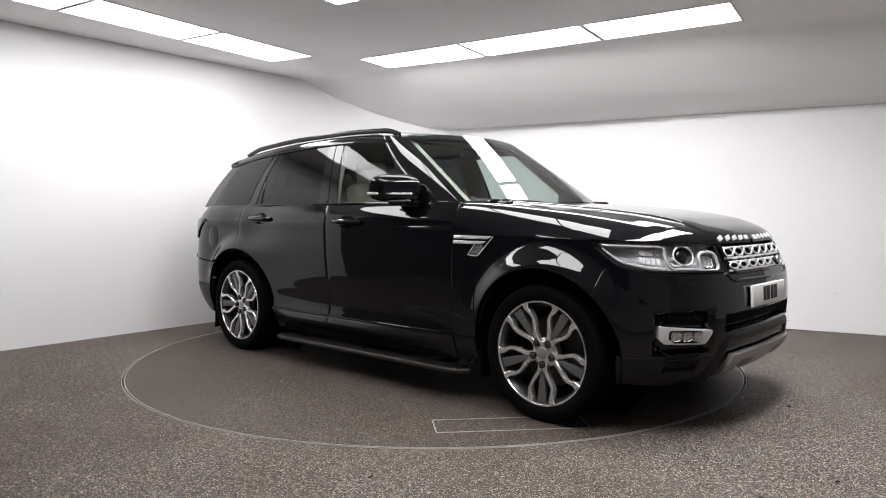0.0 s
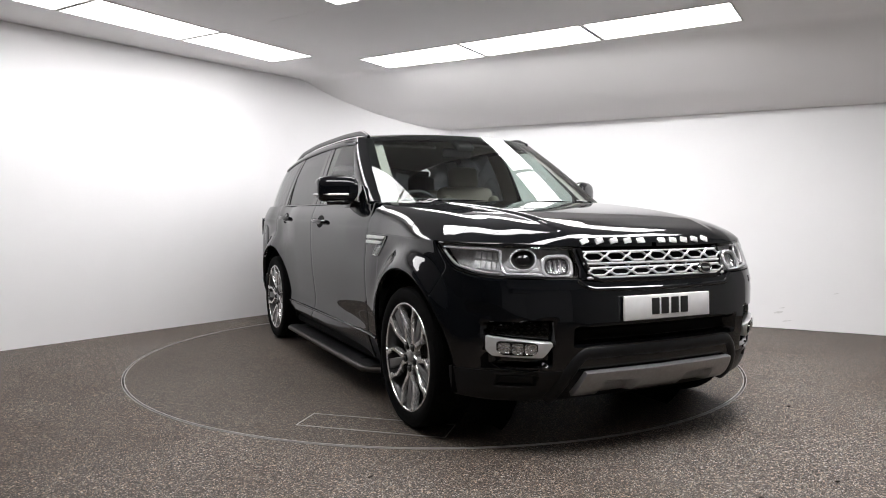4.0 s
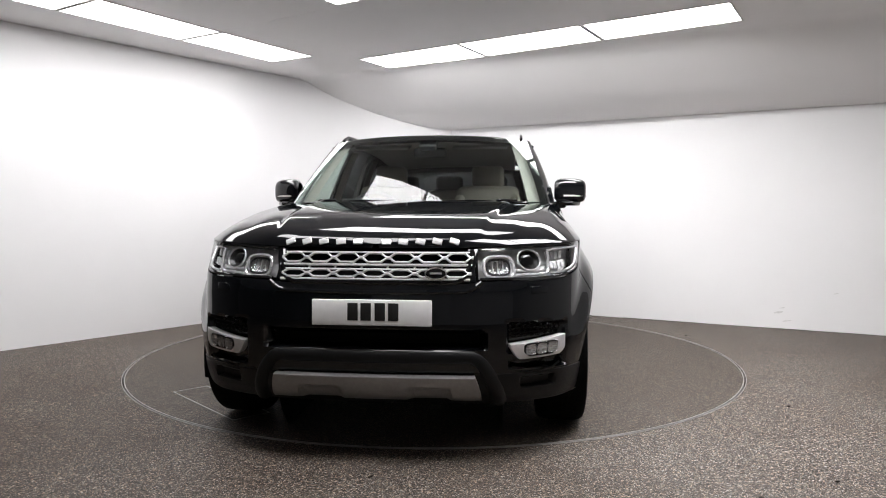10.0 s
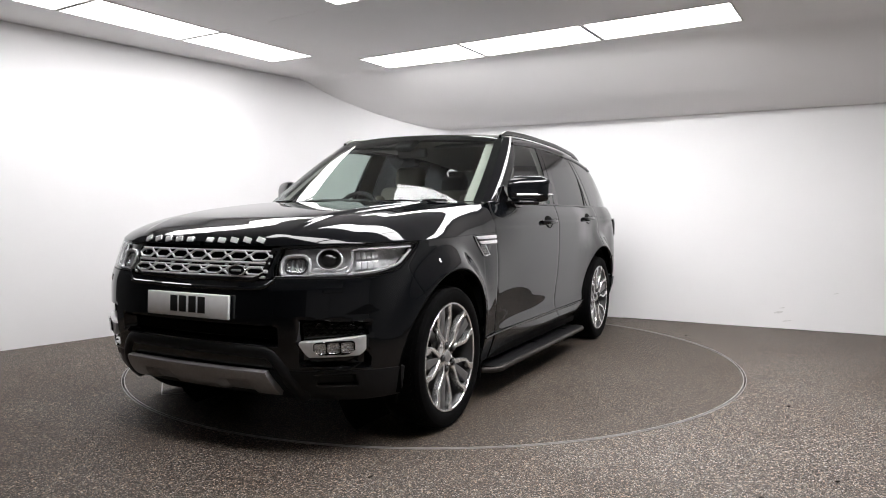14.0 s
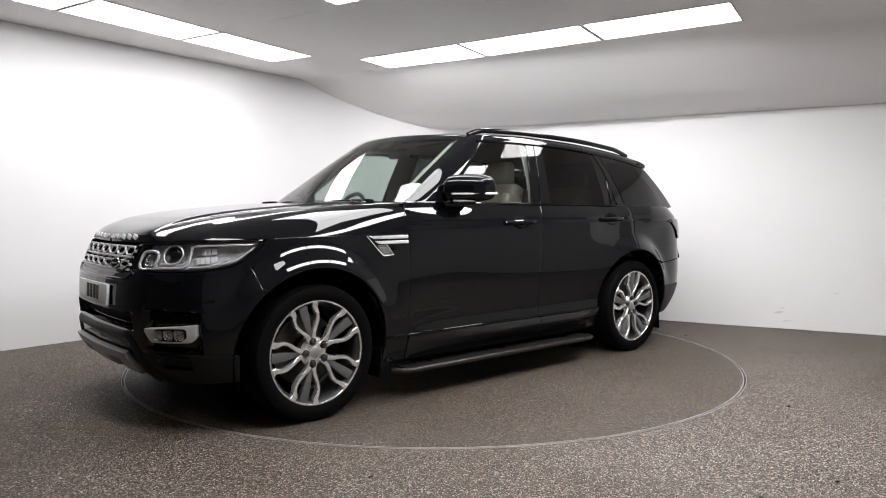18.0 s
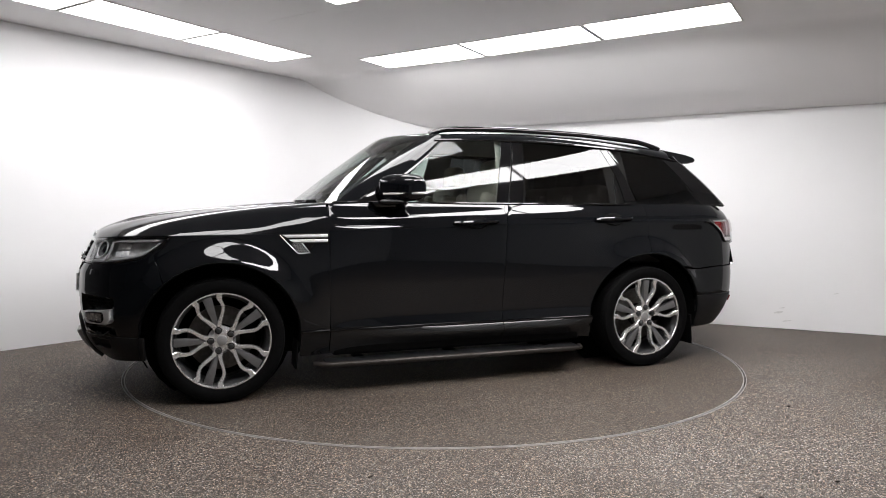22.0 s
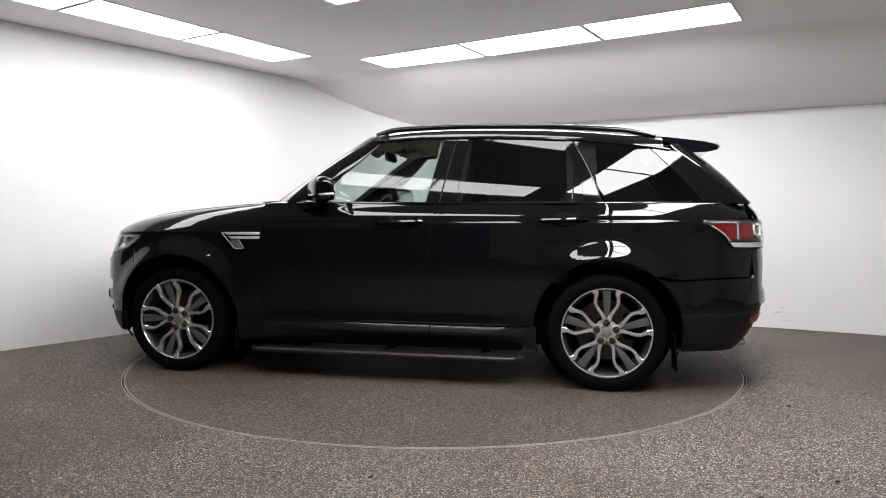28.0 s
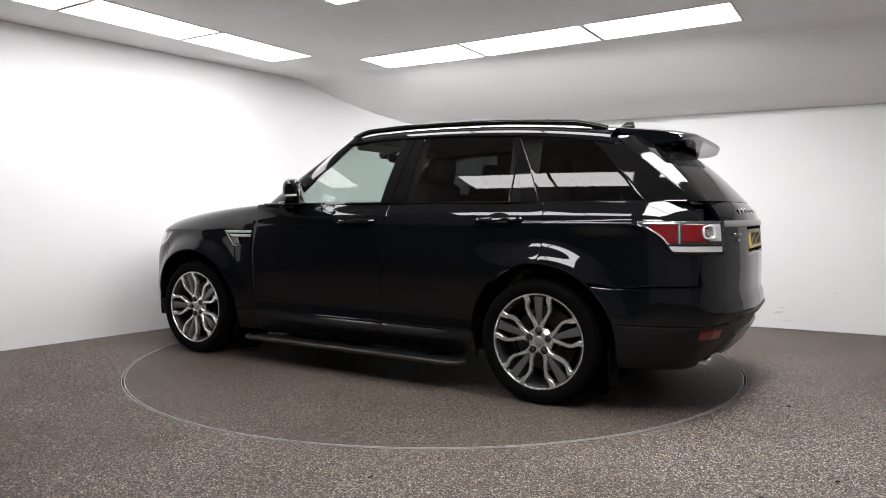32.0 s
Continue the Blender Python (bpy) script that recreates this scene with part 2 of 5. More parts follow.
def pchip(xs, ys):
    """A smooth curve through points that does not overshoot."""
    xs, ys = np.array(xs, float), np.array(ys, float)
    h, d = np.diff(xs), np.diff(ys) / np.diff(xs)
    m = np.zeros(len(xs))
    m[0], m[-1] = d[0], d[-1]
    for i in range(1, len(xs) - 1):
        if d[i - 1] * d[i] > 0:
            w1, w2 = 2 * h[i] + h[i - 1], h[i] + 2 * h[i - 1]
            m[i] = (w1 + w2) / (w1 / d[i - 1] + w2 / d[i])

    def at(x):
        x = np.clip(x, xs[0], xs[-1])
        k = np.clip(np.searchsorted(xs, x, side="right") - 1, 0, len(xs) - 2)
        t = (x - xs[k]) / h[k]
        r = (ys[k] * (1 + 2 * t) * (1 - t) ** 2 + h[k] * m[k] * t * (1 - t) ** 2 + ys[k + 1] * t * t * (3 - 2 * t) + h[k] * m[k + 1] * t * t * (t - 1))
        return float(r) if np.ndim(r) == 0 else r
    return at


# ---- the room ----
def wall(name, a, b, z1, material, label, out, z0=0.0, t=0.15):
    a, b = Vector((*a, 0)), Vector((*b, 0))
    n = Vector((*out, 0)).normalized() * t
    bm = bmesh.new()
    prism([(a.x, a.y), (b.x, b.y), (b.x + n.x, b.y + n.y), (a.x + n.x, a.y + n.y)], z0, z1, lambda x, y, h: (x, y, h), bm)
    ob = part(name, bm, material)
    return tagged(ob, label, "wall", kind="structure")


CW1, CW2 = (-1.47, 2.60), (0.19, 2.84)
LW, RW = (-6.10, -3.19), (5.00, 0.27)


def corner_wall():
    """The corner between the left wall and the narrow one, rounded off."""
    c, da, db = Vector(CW1), (Vector(LW) - Vector(CW1)).normalized(), (Vector(CW2) - Vector(CW1)).normalized()
    p0, p2 = c + da * 0.55, c + db * 0.45
    pts = [p0.lerp(c, k).lerp(c.lerp(p2, k), k) for k in np.linspace(0, 1, 13)] + [Vector(CW2)]
    back = [p + Vector((-0.09, 0.14)) for p in pts]
    bm = bmesh.new()
    prism([(p.x, p.y) for p in pts + back[::-1]], 0.0, 2.75, lambda x, y, h: (x, y, h), bm)
    tagged(part("wall_corner", bm, WALLM), "narrow white painted corner wall under the coved ceiling", "wall", kind="structure")
    return (p0.x, p0.y)


LEFT_END = corner_wall()
LEFT_CUT = (-3.95, -0.502)
wall("wall_left", LEFT_CUT, LEFT_END, 2.75, WALLM, "smooth white painted studio wall", (-0.78, 0.626))
wall("wall_left_dark", LW, LEFT_CUT, 2.75, BACKM, "dark grey wall beside the white one", (-0.78, 0.626))
wall("wall_right", CW2, RW, 2.75, WALLM, "white painted studio wall with faint scuffs", (0.471, 0.882))
wall("wall_side", LW, (-6.10, -7.6), 2.75, BACKM, "dark grey side wall of the studio", (-1, 0))
wall("wall_back", (-6.10, -7.6), (-2.0, -7.6), 2.75, BACKM, "dark grey back wall of the studio", (0, -1))
# out of view: greys chosen for bounce light and the paint's reflections
wall("wall_back_middle", (-2.0, -7.6), (-0.2, -7.6), 2.75, DIMM, "unseen grey back wall, its tone set to bounce light", (0, -1))
wall("wall_back_light", (-0.2, -7.6), (3.60, -6.6), 2.75, DIMM, "unseen grey back wall, its tone set to bounce light", (0.25, -0.97))
wall("wall_far_side", RW, (3.60, -6.6), 2.75, PALEM, "unseen grey side wall, its tone set to bounce light", (0.98, -0.2))



def foot_strip():
    """An uneven dark strip along the foot of the right wall."""
    bm = bmesh.new()
    o, d, n = Vector((*CW2, 0)), Vector((0.882, -0.471, 0)), Vector((-0.471, -0.882, 0))
    rr = random.Random(11)
    s0 = 0.0
    while s0 < 5.2:
        l = rr.uniform(0.10, 0.45)
        m = Matrix((d, -n, Vector((0, 0, 1)))).transposed().to_4x4()
        m.translation = o + d * (s0 + l / 2) + n * 0.002
        rbox(l, 0.006, rr.uniform(0.004, 0.010), m, 0, bm=bm)
        s0 += l
    tagged(part("trim_wall_foot", bm, STRIPM), "thin dark uneven strip along the wall's foot", "trim", kind="structure")


foot_strip()

RIM_IN, RIM_OUT = 2.243, 2.254


def build_floor():
    bm = bmesh.new()
    n = 128
    inner = [bm.verts.new((RIM_OUT * math.cos(2 * math.pi * i / n), RIM_OUT * math.sin(2 * math.pi * i / n), 0)) for i in range(n)]
    low = [bm.verts.new((v.co.x, v.co.y, -0.12)) for v in inner]
    outer = []
    for i in range(n):
        a = 2 * math.pi * i / n
        c, s = math.cos(a), math.sin(a)
        k = 11.0 / max(abs(c), abs(s))
        outer.append(bm.verts.new((c * k, s * k, 0)))
    for i in range(n):
        j = (i + 1) % n
        bm.faces.new((inner[i], outer[i], outer[j], inner[j]))
        bm.faces.new((inner[j], low[j], low[i], inner[i]))
    ob = part("floor", bm, FLOORM)
    tagged(ob, "brown-grey resin-bound gravel floor round a turntable", "floor", kind="structure")
    pit = bmesh.new()
    bmesh.ops.create_circle(pit, cap_ends=True, segments=96, radius=2.4, matrix=Matrix.Translation((0, 0, -0.12)))
    tagged(part("floor_pit", pit, DARK), "dark pit under the turntable", "floor", kind="structure")
    ring = lathe([(RIM_OUT, -0.05), (RIM_OUT, 0.0025), (RIM_OUT + 0.0045, 0.0025), (RIM_OUT + 0.0045, -0.05)], 160, "z")
    tagged(part("trim", ring, STEEL), "thin steel edge round the turntable opening", "trim", kind="structure")


build_floor()


def along(o, d, s):
    return (o[0] + d[0] * s, o[1] + d[1] * s)


RD, RN = (0.882, -0.471), (-0.471, -0.882)
CEIL = 2.622


def build_ceiling():
    prof = [(-0.1, 2.098), (0.0, 2.10), (0.1, 2.11), (0.22, 2.135), (0.37, 2.195), (0.525, 2.265), (0.664, 2.35), (0.82, 2.445), (0.96, 2.53), (1.05, 2.582), (1.13, 2.612), (1.22, CEIL)]
    bm = bmesh.new()
    rows = []
    for d, z in prof:
        o = (CW2[0] + RN[0] * d, CW2[1] + RN[1] * d)
        rows.append([(*along(o, RD, s), z) for s in (-4.5, -2, 0, 2, 4, 6, 8.5)])
    d = prof[-1][0]
    for dd in (4.0, 7.0, 18.0):
        o = (CW2[0] + RN[0] * dd, CW2[1] + RN[1] * dd)
        rows.append([(*along(o, RD, s), CEIL) for s in (-11, -4, 0, 2, 4, 6, 15)])
    vs = [[bm.verts.new(p) for p in r] for r in rows]
    top = [[bm.verts.new((p[0], p[1], p[2] + 0.12)) for p in r] for r in rows]
    for i in range(len(rows) - 1):
        for j in range(6):
            bm.faces.new((vs[i][j], vs[i][j + 1], vs[i + 1][j + 1], vs[i + 1][j]))
            bm.faces.new((top[i][j], top[i + 1][j], top[i + 1][j + 1], top[i][j + 1]))
    ob = part("ceiling", bm, CEILM, sharp=40)
    tagged(ob, "white painted ceiling that curves down to a low wall", "ceiling", kind="structure")


build_ceiling()


def ceiling_light(c0, c1, c2, c3, power):
    """A recessed light panel over four corners of the ceiling."""
    cs = [Vector((*c, 0)) for c in (c0, c1, c2, c3)]
    mid = sum(cs, Vector()) / 4
    base = new("ceiling_light")
    base.location = (mid.x, mid.y, CEIL)
    tagged(base, "square-edged white light panel set in the ceiling", "ceiling light", "ceiling lights")
    bm = bmesh.new()
    ins = [mid + (c - mid) * 0.975 for c in cs]
    prism([((c - mid).x, (c - mid).y) for c in ins], -0.003, 0.012, lambda x, y, h: (x, y, h), bm)
    part("diffuser", bm, LIGHTS[power], base, "glowing white diffuser")
    fr = bmesh.new()
    for i in range(4):
        a, b, ia, ib = cs[i] - mid, cs[(i + 1) % 4] - mid, ins[i] - mid, ins[(i + 1) % 4] - mid
        prism([(a.x, a.y), (b.x, b.y), (ib.x, ib.y), (ia.x, ia.y)], -0.006, 0.012, lambda x, y, h: (x, y, h), fr)
    part("frame", fr, FRAMEM, base, "thin pale metal frame")


def light_row(o1, o2, i1, i2, cuts, power=1.0):
    """Panels between an outer and an inner edge, cut at these parts of their length."""
    for a, b in zip(cuts, cuts[1:]):
        lerp = lambda p, q, k: (p[0] + (q[0] - p[0]) * k, p[1] + (q[1] - p[1]) * k)
        b2 = b - 0.004
        ceiling_light(lerp(o1, o2, a), lerp(o1, o2, b2), lerp(i1, i2, b2), lerp(i1, i2, a), power)


light_row((-1.63, 1.59), (-3.47, -1.03), (-1.19, 1.34), (-3.02, -1.33), (0, 0.331, 0.663, 1.0), 0.66)
light_row((-0.46, 1.92), (2.42, 0.03), (-0.75, 1.45), (2.13, -0.43), (0, 0.33, 0.667, 1.0))
light_row((2.70, -0.92), (0.86, -3.56), (2.22, -0.62), (0.38, -3.26), (0, 0.333, 0.666, 1.0), 1.6)
light_row((-2.84, -1.69), (-0.09, -3.41), (-2.53, -1.22), (0.22, -2.94), (0.333, 0.666, 1.0), 0.85)
light_row((-0.72, -0.31), (0.96, -1.355), (-1.02, -0.77), (0.66, -1.815), (0, 0.333, 0.666, 1.0), 0.85)


# ---- the turntable ----
def build_turntable():
    disc = lathe([(0.0, 0.0), (1.2, 0.0), (RIM_IN - 0.006, 0.0), (RIM_IN - 0.006, -0.06), (0.0, -0.06)], 160, "z")
    table = tagged(part("turntable", disc, DISCM), "round turntable flush with the gravel floor, gravel-covered", "turntable")
    ring = lathe([(RIM_IN - 0.006, -0.05), (RIM_IN - 0.006, 0.0025), (RIM_IN, 0.0025), (RIM_IN, -0.05)], 160, "z")
    part("rim", ring, STEEL, table, "thin steel rim")
    # the outline of an access cover
    o, d, n = Vector((1.21, -1.33, 0)), Vector((0.66, 0.75, 0)).normalized(), Vector((0.75, -0.66, 0)).normalized()
    cs = [o, o + n * 0.215, o + n * 0.215 + d * 0.8, o + d * 0.8]
    w = 0.0035
    for i in range(4):
        a, b = cs[i], cs[(i + 1) % 4]
        e = (b - a).normalized()
        p = Vector((-e.y, e.x, 0)) * w
        bm = bmesh.new()
        prism([(q.x, q.y) for q in (a - p, b - p, b + p, a + p)], -0.01, 0.002, lambda x, y, h: (x, y, h), bm)
        part("cover_edge", bm, STEEL, table, "thin steel strip")
    return table


TABLE = build_turntable()

# ---- the car: its skin ----
# half outline seen from above at the widest height, from the nose round to the tail
PLAN = [(2.470, 0), (2.463, 0.20), (2.450, 0.40), (2.412, 0.58), (2.330, 0.735), (2.202, 0.880), (2.030, 0.967), (1.85, 0.998), (1.65, 1.006), (1.4, 0.996),
        (1.15, 0.974), (1.0, 0.96), (0.6, 0.955), (0.0, 0.953), (-0.5, 0.955), (-0.9, 0.962), (-1.1, 0.978), (-1.28, 0.993), (-1.5, 0.993), (-1.75, 0.973),
        (-1.97, 0.930), (-2.13, 0.850), (-2.24, 0.70), (-2.305, 0.48), (-2.335, 0.25), (-2.345, 0)]
ARC = [0.0]
for (xa, ya), (xb, yb) in zip(PLAN, PLAN[1:]):
    ARC.append(ARC[-1] + math.hypot(xb - xa, yb - ya))
PX, PY = pchip(ARC, [p[0] for p in PLAN]), pchip(ARC, [p[1] for p in PLAN])
UMAX = ARC[-1]
UT = np.linspace(0, UMAX, 400)
UX, UY = np.array([PX(u) for u in UT]), np.array([PY(u) for u in UT])


def u_x(x):
    """The way along the outline at this x."""
    return float(np.interp(-x, -UX, UT))


def u_fy(y):
    """The same by the half width, at the nose."""
    k = int(np.argmax(UX < 1.7))
    return float(np.interp(abs(y), UY[:k], UT[:k])) * (1 if y >= 0 else -1)


def u_ry(y):
    """The same by the half width, at the tail."""
    k = int(np.argmax(UX < -1.4))
    return float(np.interp(abs(y), UY[k:][::-1], UT[k:][::-1])) * (1 if y >= 0 else -1)


ZONES = [
    (0.0, [(0.18, -0.26), (0.26, -0.13), (0.30, -0.075), (0.39, -0.022), (0.52, 0.0), (0.60, 0.008), (0.75, -0.002), (0.80, -0.02), (0.88, -0.05), (0.95, -0.085), (1.0, -0.14), (1.2, -0.3)]),
    (u_fy(0.5), [(0.18, -0.24), (0.26, -0.12), (0.30, -0.07), (0.39, -0.02), (0.52, 0.0), (0.60, 0.006), (0.75, -0.002), (0.80, -0.018), (0.88, -0.05), (0.95, -0.085), (1.0, -0.14), (1.2, -0.3)]),
    (u_fy(0.855), [(0.18, -0.14), (0.26, -0.06), (0.33, -0.03), (0.42, -0.015), (0.55, 0), (0.7, 0), (0.8, -0.01), (0.9, -0.04), (0.97, -0.07), (1.05, -0.13), (1.2, -0.25)]),
    (u_x(1.9), [(0.18, -0.08), (0.3, -0.03), (0.45, -0.01), (0.6, 0), (0.72, 0.006), (0.78, 0.006), (0.80, 0.004), (0.82, -0.002), (0.85, -0.012), (0.88, -0.024), (0.915, -0.040), (0.95, -0.057), (0.985, -0.076), (1.05, -0.115), (1.2, -0.25)]),
    (u_x(1.62), [(0.18, -0.08), (0.3, -0.03), (0.45, -0.01), (0.6, 0), (0.72, 0.010), (0.78, 0.013), (0.80, 0.010), (0.82, 0.004), (0.85, -0.008), (0.88, -0.021), (0.915, -0.038), (0.95, -0.057), (0.985, -0.077), (1.05, -0.115), (1.2, -0.25)]),
    (u_x(1.25), [(0.18, -0.08), (0.3, -0.04), (0.45, -0.015), (0.6, -0.004), (0.75, 0.002), (0.82, -0.0005), (0.85, -0.005), (0.88, -0.011), (0.92, -0.020), (0.985, -0.037), (1.05, -0.055), (1.17, -0.092), (1.2, -0.105)]),
    (u_x(0.6), [(0.18, -0.10), (0.30, -0.055), (0.385, -0.02), (0.45, -0.030), (0.55, -0.022), (0.7, -0.006), (0.85, 0), (0.98, -0.002), (1.010, -0.003), (1.024, -0.010), (1.06, -0.015), (1.09, -0.025), (1.12, -0.038), (1.15, -0.051), (1.17, -0.056), (1.2, -0.07)]),
    (u_x(-0.6), [(0.18, -0.10), (0.30, -0.055), (0.385, -0.02), (0.45, -0.030), (0.55, -0.022), (0.7, -0.006), (0.85, 0), (0.98, -0.002), (1.038, -0.004), (1.052, -0.011), (1.08, -0.016), (1.105, -0.025), (1.13, -0.037), (1.155, -0.050), (1.17, -0.056), (1.2, -0.07)]),
    (u_x(-1.3), [(0.18, -0.08), (0.35, -0.02), (0.6, 0), (0.72, 0.016), (0.77, 0.018), (0.80, 0.013), (0.83, 0.001), (0.87, -0.018), (0.91, -0.037), (0.94, -0.046), (0.97, -0.049), (1.0, -0.0492), (1.045, -0.0495), (1.059, -0.0565), (1.085, -0.061), (1.11, -0.070), (1.135, -0.081), (1.158, -0.092), (1.17, -0.097), (1.2, -0.11)]),
    (u_x(-1.85), [(0.18, -0.14), (0.3, -0.06), (0.45, -0.012), (0.6, 0), (0.8, -0.002), (0.95, -0.012), (1.050, -0.019), (1.064, -0.028), (1.09, -0.036), (1.115, -0.047), (1.14, -0.060), (1.16, -0.073), (1.17, -0.080), (1.2, -0.10)]),
    (u_ry(0.845), [(0.18, -0.22), (0.28, -0.11), (0.4, -0.04), (0.52, -0.005), (0.62, 0), (0.75, -0.004), (0.85, -0.01), (1.0, -0.022), (1.07, -0.036), (1.11, -0.06), (1.15, -0.10), (1.18, -0.14), (1.2, -0.17)]),
    (u_ry(0.5), [(0.18, -0.30), (0.3, -0.15), (0.4, -0.08), (0.5, -0.03), (0.56, 0), (0.61, -0.005), (0.66, -0.02), (0.8, -0.018), (0.9, -0.024), (1.0, -0.032), (1.06, -0.042), (1.10, -0.057), (1.14, -0.085), (1.18, -0.12), (1.2, -0.14)]),
    (UMAX, [(0.18, -0.30), (0.3, -0.15), (0.4, -0.08), (0.5, -0.03), (0.56, 0), (0.61, -0.005), (0.66, -0.02), (0.8, -0.018), (0.9, -0.024), (1.0, -0.032), (1.06, -0.042), (1.10, -0.057), (1.14, -0.085), (1.18, -0.12), (1.2, -0.14)]),
]
ZT = np.linspace(0.18, 1.2, 341)
OFF = np.zeros((400, len(ZT)))
_zc = np.array([pchip([p[0] for p in pr], [p[1] for p in pr])(ZT) for _, pr in ZONES])
_zu = [z[0] for z in ZONES]
for j in range(len(ZT)):
    OFF[:, j] = pchip(_zu, _zc[:, j])(UT)
# the flares over the wheels follow the arches
for _c, _top, _fall, _fore, _aft in ((1.646, 0.013, 0.068, 0.70, 0.66), (-1.277, 0.016, 0.064, 0.36, 0.70)):
    _k = np.clip((np.where(UX > _c, _fore, _aft) - np.abs(UX - _c)) / 0.46, 0, 1)
    _win = (_k * _k * (3 - 2 * _k))[:, None]
    _r = np.hypot((UX - _c)[:, None], (ZT - 0.363)[None, :])
    _q = np.clip((_r - 0.440) / 0.165, 0, 1)
    _flare = _top - _fall * (_q * _q * (3 - 2 * _q))
    _up = np.clip((ZT - 0.985) / 0.05, 0, 1)[None, :]
    _mix = _win * np.clip((ZT - 0.45) / 0.2, 0, 1)[None, :] * (1 - _up)
    OFF = OFF * (1 - _mix) + np.minimum(_flare, _top) * _mix
NX, NY = np.gradient(UY, UT), -np.gradient(UX, UT)
_l = np.hypot(NX, NY)
NX, NY = NX / _l, NY / _l


def skin(u, z, d=0.0):
    """A place on the lower body: way u along the outline (below 0: the right side), height z, d metres proud."""
    s, a = (1, u) if u >= 0 else (-1, -u)
    a = min(max(a, 0), UMAX)
    fi = a / UMAX * 399
    i = min(int(fi), 398)
    k = fi - i
    fj = (min(max(z, 0.18), 1.2) - 0.18) / (ZT[1] - ZT[0])
    j = min(int(fj), len(ZT) - 2)
    q = fj - j
    o = (OFF[i, j] * (1 - k) + OFF[i + 1, j] * k) * (1 - q) + (OFF[i, j + 1] * (1 - k) + OFF[i + 1, j + 1] * k) * q + d
    nx, ny = NX[i] * (1 - k) + NX[i + 1] * k, NY[i] * (1 - k) + NY[i + 1] * k
    return Vector((PX(a) + nx * o, s * max(0.0, PY(a) + ny * o), z))


def skin_n(u, z):
    """The way out of the skin at that place."""
    e = 0.004
    n = (skin(u + e, z) - skin(u - e, z)).cross(skin(u, z + e) - skin(u, z - e))
    n.normalize()
    p = skin(u, z)
    return n if n.dot(Vector((p.x * 0.3, p.y, 0))) > 0 else -n


def skin_patch(ua, ub, zlo, zhi, nu, nz, d=0.0, thick=0.02, side=1, bm=None, lip=0.001, us=None):
    """A panel of the skin between two cuts ua(z), ub(z) and two heights zlo(u), zhi(u). d: number or d(u, z)."""
    fz = steps(nz)
    fu = us or steps(nu, 0.006)
    grid = []
    for a in fu:
        row = []
        for b in fz:
            z = 0.7
            for _ in range(5):
                u0, u1 = ua(z), ub(z)
                u = u0 + (u1 - u0) * a
                z = zlo(u) + (zhi(u) - zlo(u)) * b
            dd = d(u, z) if callable(d) else d
            row.append(skin(u * side, z, dd))
        grid.append(row)
    return sheet(grid, thick, lip=lip, bm=bm)


def fix(v):
    return lambda _: v


def by(xs, ys):
    c = pchip(xs, ys)
    return lambda v: c(v)


# ---- the car: key lines ----
HUBF, HUBR, HUBZ, ARCH = 1.646, -1.277, 0.363, 0.455
BELT = 1.168


def arch_z(x, low):
    """The lower edge of a wing at this x: round the wheel, or low."""
    for c in (HUBF, HUBR):
        k = ARCH * ARCH - (x - c) ** 2
        if k > 0:
            return max(low, HUBZ + math.sqrt(k))
    return low


def arch_u(low):
    return lambda u: arch_z(PX(abs(u)), low)


CAR = tagged(new("car"), "glossy black four-door off-road estate car with tinted rear windows", "car")
UDF, UDB = u_x(1.01), u_x(-0.155)
cut_front = lambda z: UDF - 0.004 + (0.012 if z > 1.05 else 0.0) * (z - 1.05) / 0.12
cut_b = by([0.25, 0.66, 1.04, 1.17], [u_x(-0.145), u_x(-0.155), u_x(-0.175), u_x(-0.20)])
cut_r = by([0.25, 0.75, 0.92, 1.13, 1.19], [u_x(-1.262), u_x(-1.27), u_x(-1.292), u_x(-1.285), u_x(-1.25)])
bonnet_cut = by([0, u_fy(0.42), u_fy(0.75), u_x(1.9), u_x(1.4), u_x(1.0)], [0.945, 0.950, 0.962, 0.974, 0.984, 0.992])
lamp_low = by([0, u_fy(0.40), u_fy(0.47), u_fy(0.8), u_x(2.1), u_x(2.02), u_x(1.955), u_x(1.925)], [0.797, 0.797, 0.805, 0.811, 0.842, 0.885, 0.935, 0.966])
bump_cut = by([0.70, 0.78, 0.86, 0.93, 0.97], [u_x(1.955), u_x(1.985), u_x(2.015), u_x(1.95), u_x(1.93)])
G = 0.0014


def blade(u, z):
    """The sill cladding's wedge, which grows towards the rear and ends before the wheel."""
    x = PX(u)
    k = min(1.0, max(0.0, (0.95 - x) / 0.7)) * min(1.0, max(0.0, (x + 0.84) / 0.25))
    q = (0.382 - z) / 0.147
    return 0.042 * k * (q / 0.36 if q < 0.36 else max(0.0, 1 - (q - 0.36) / 0.5)) + 0.004


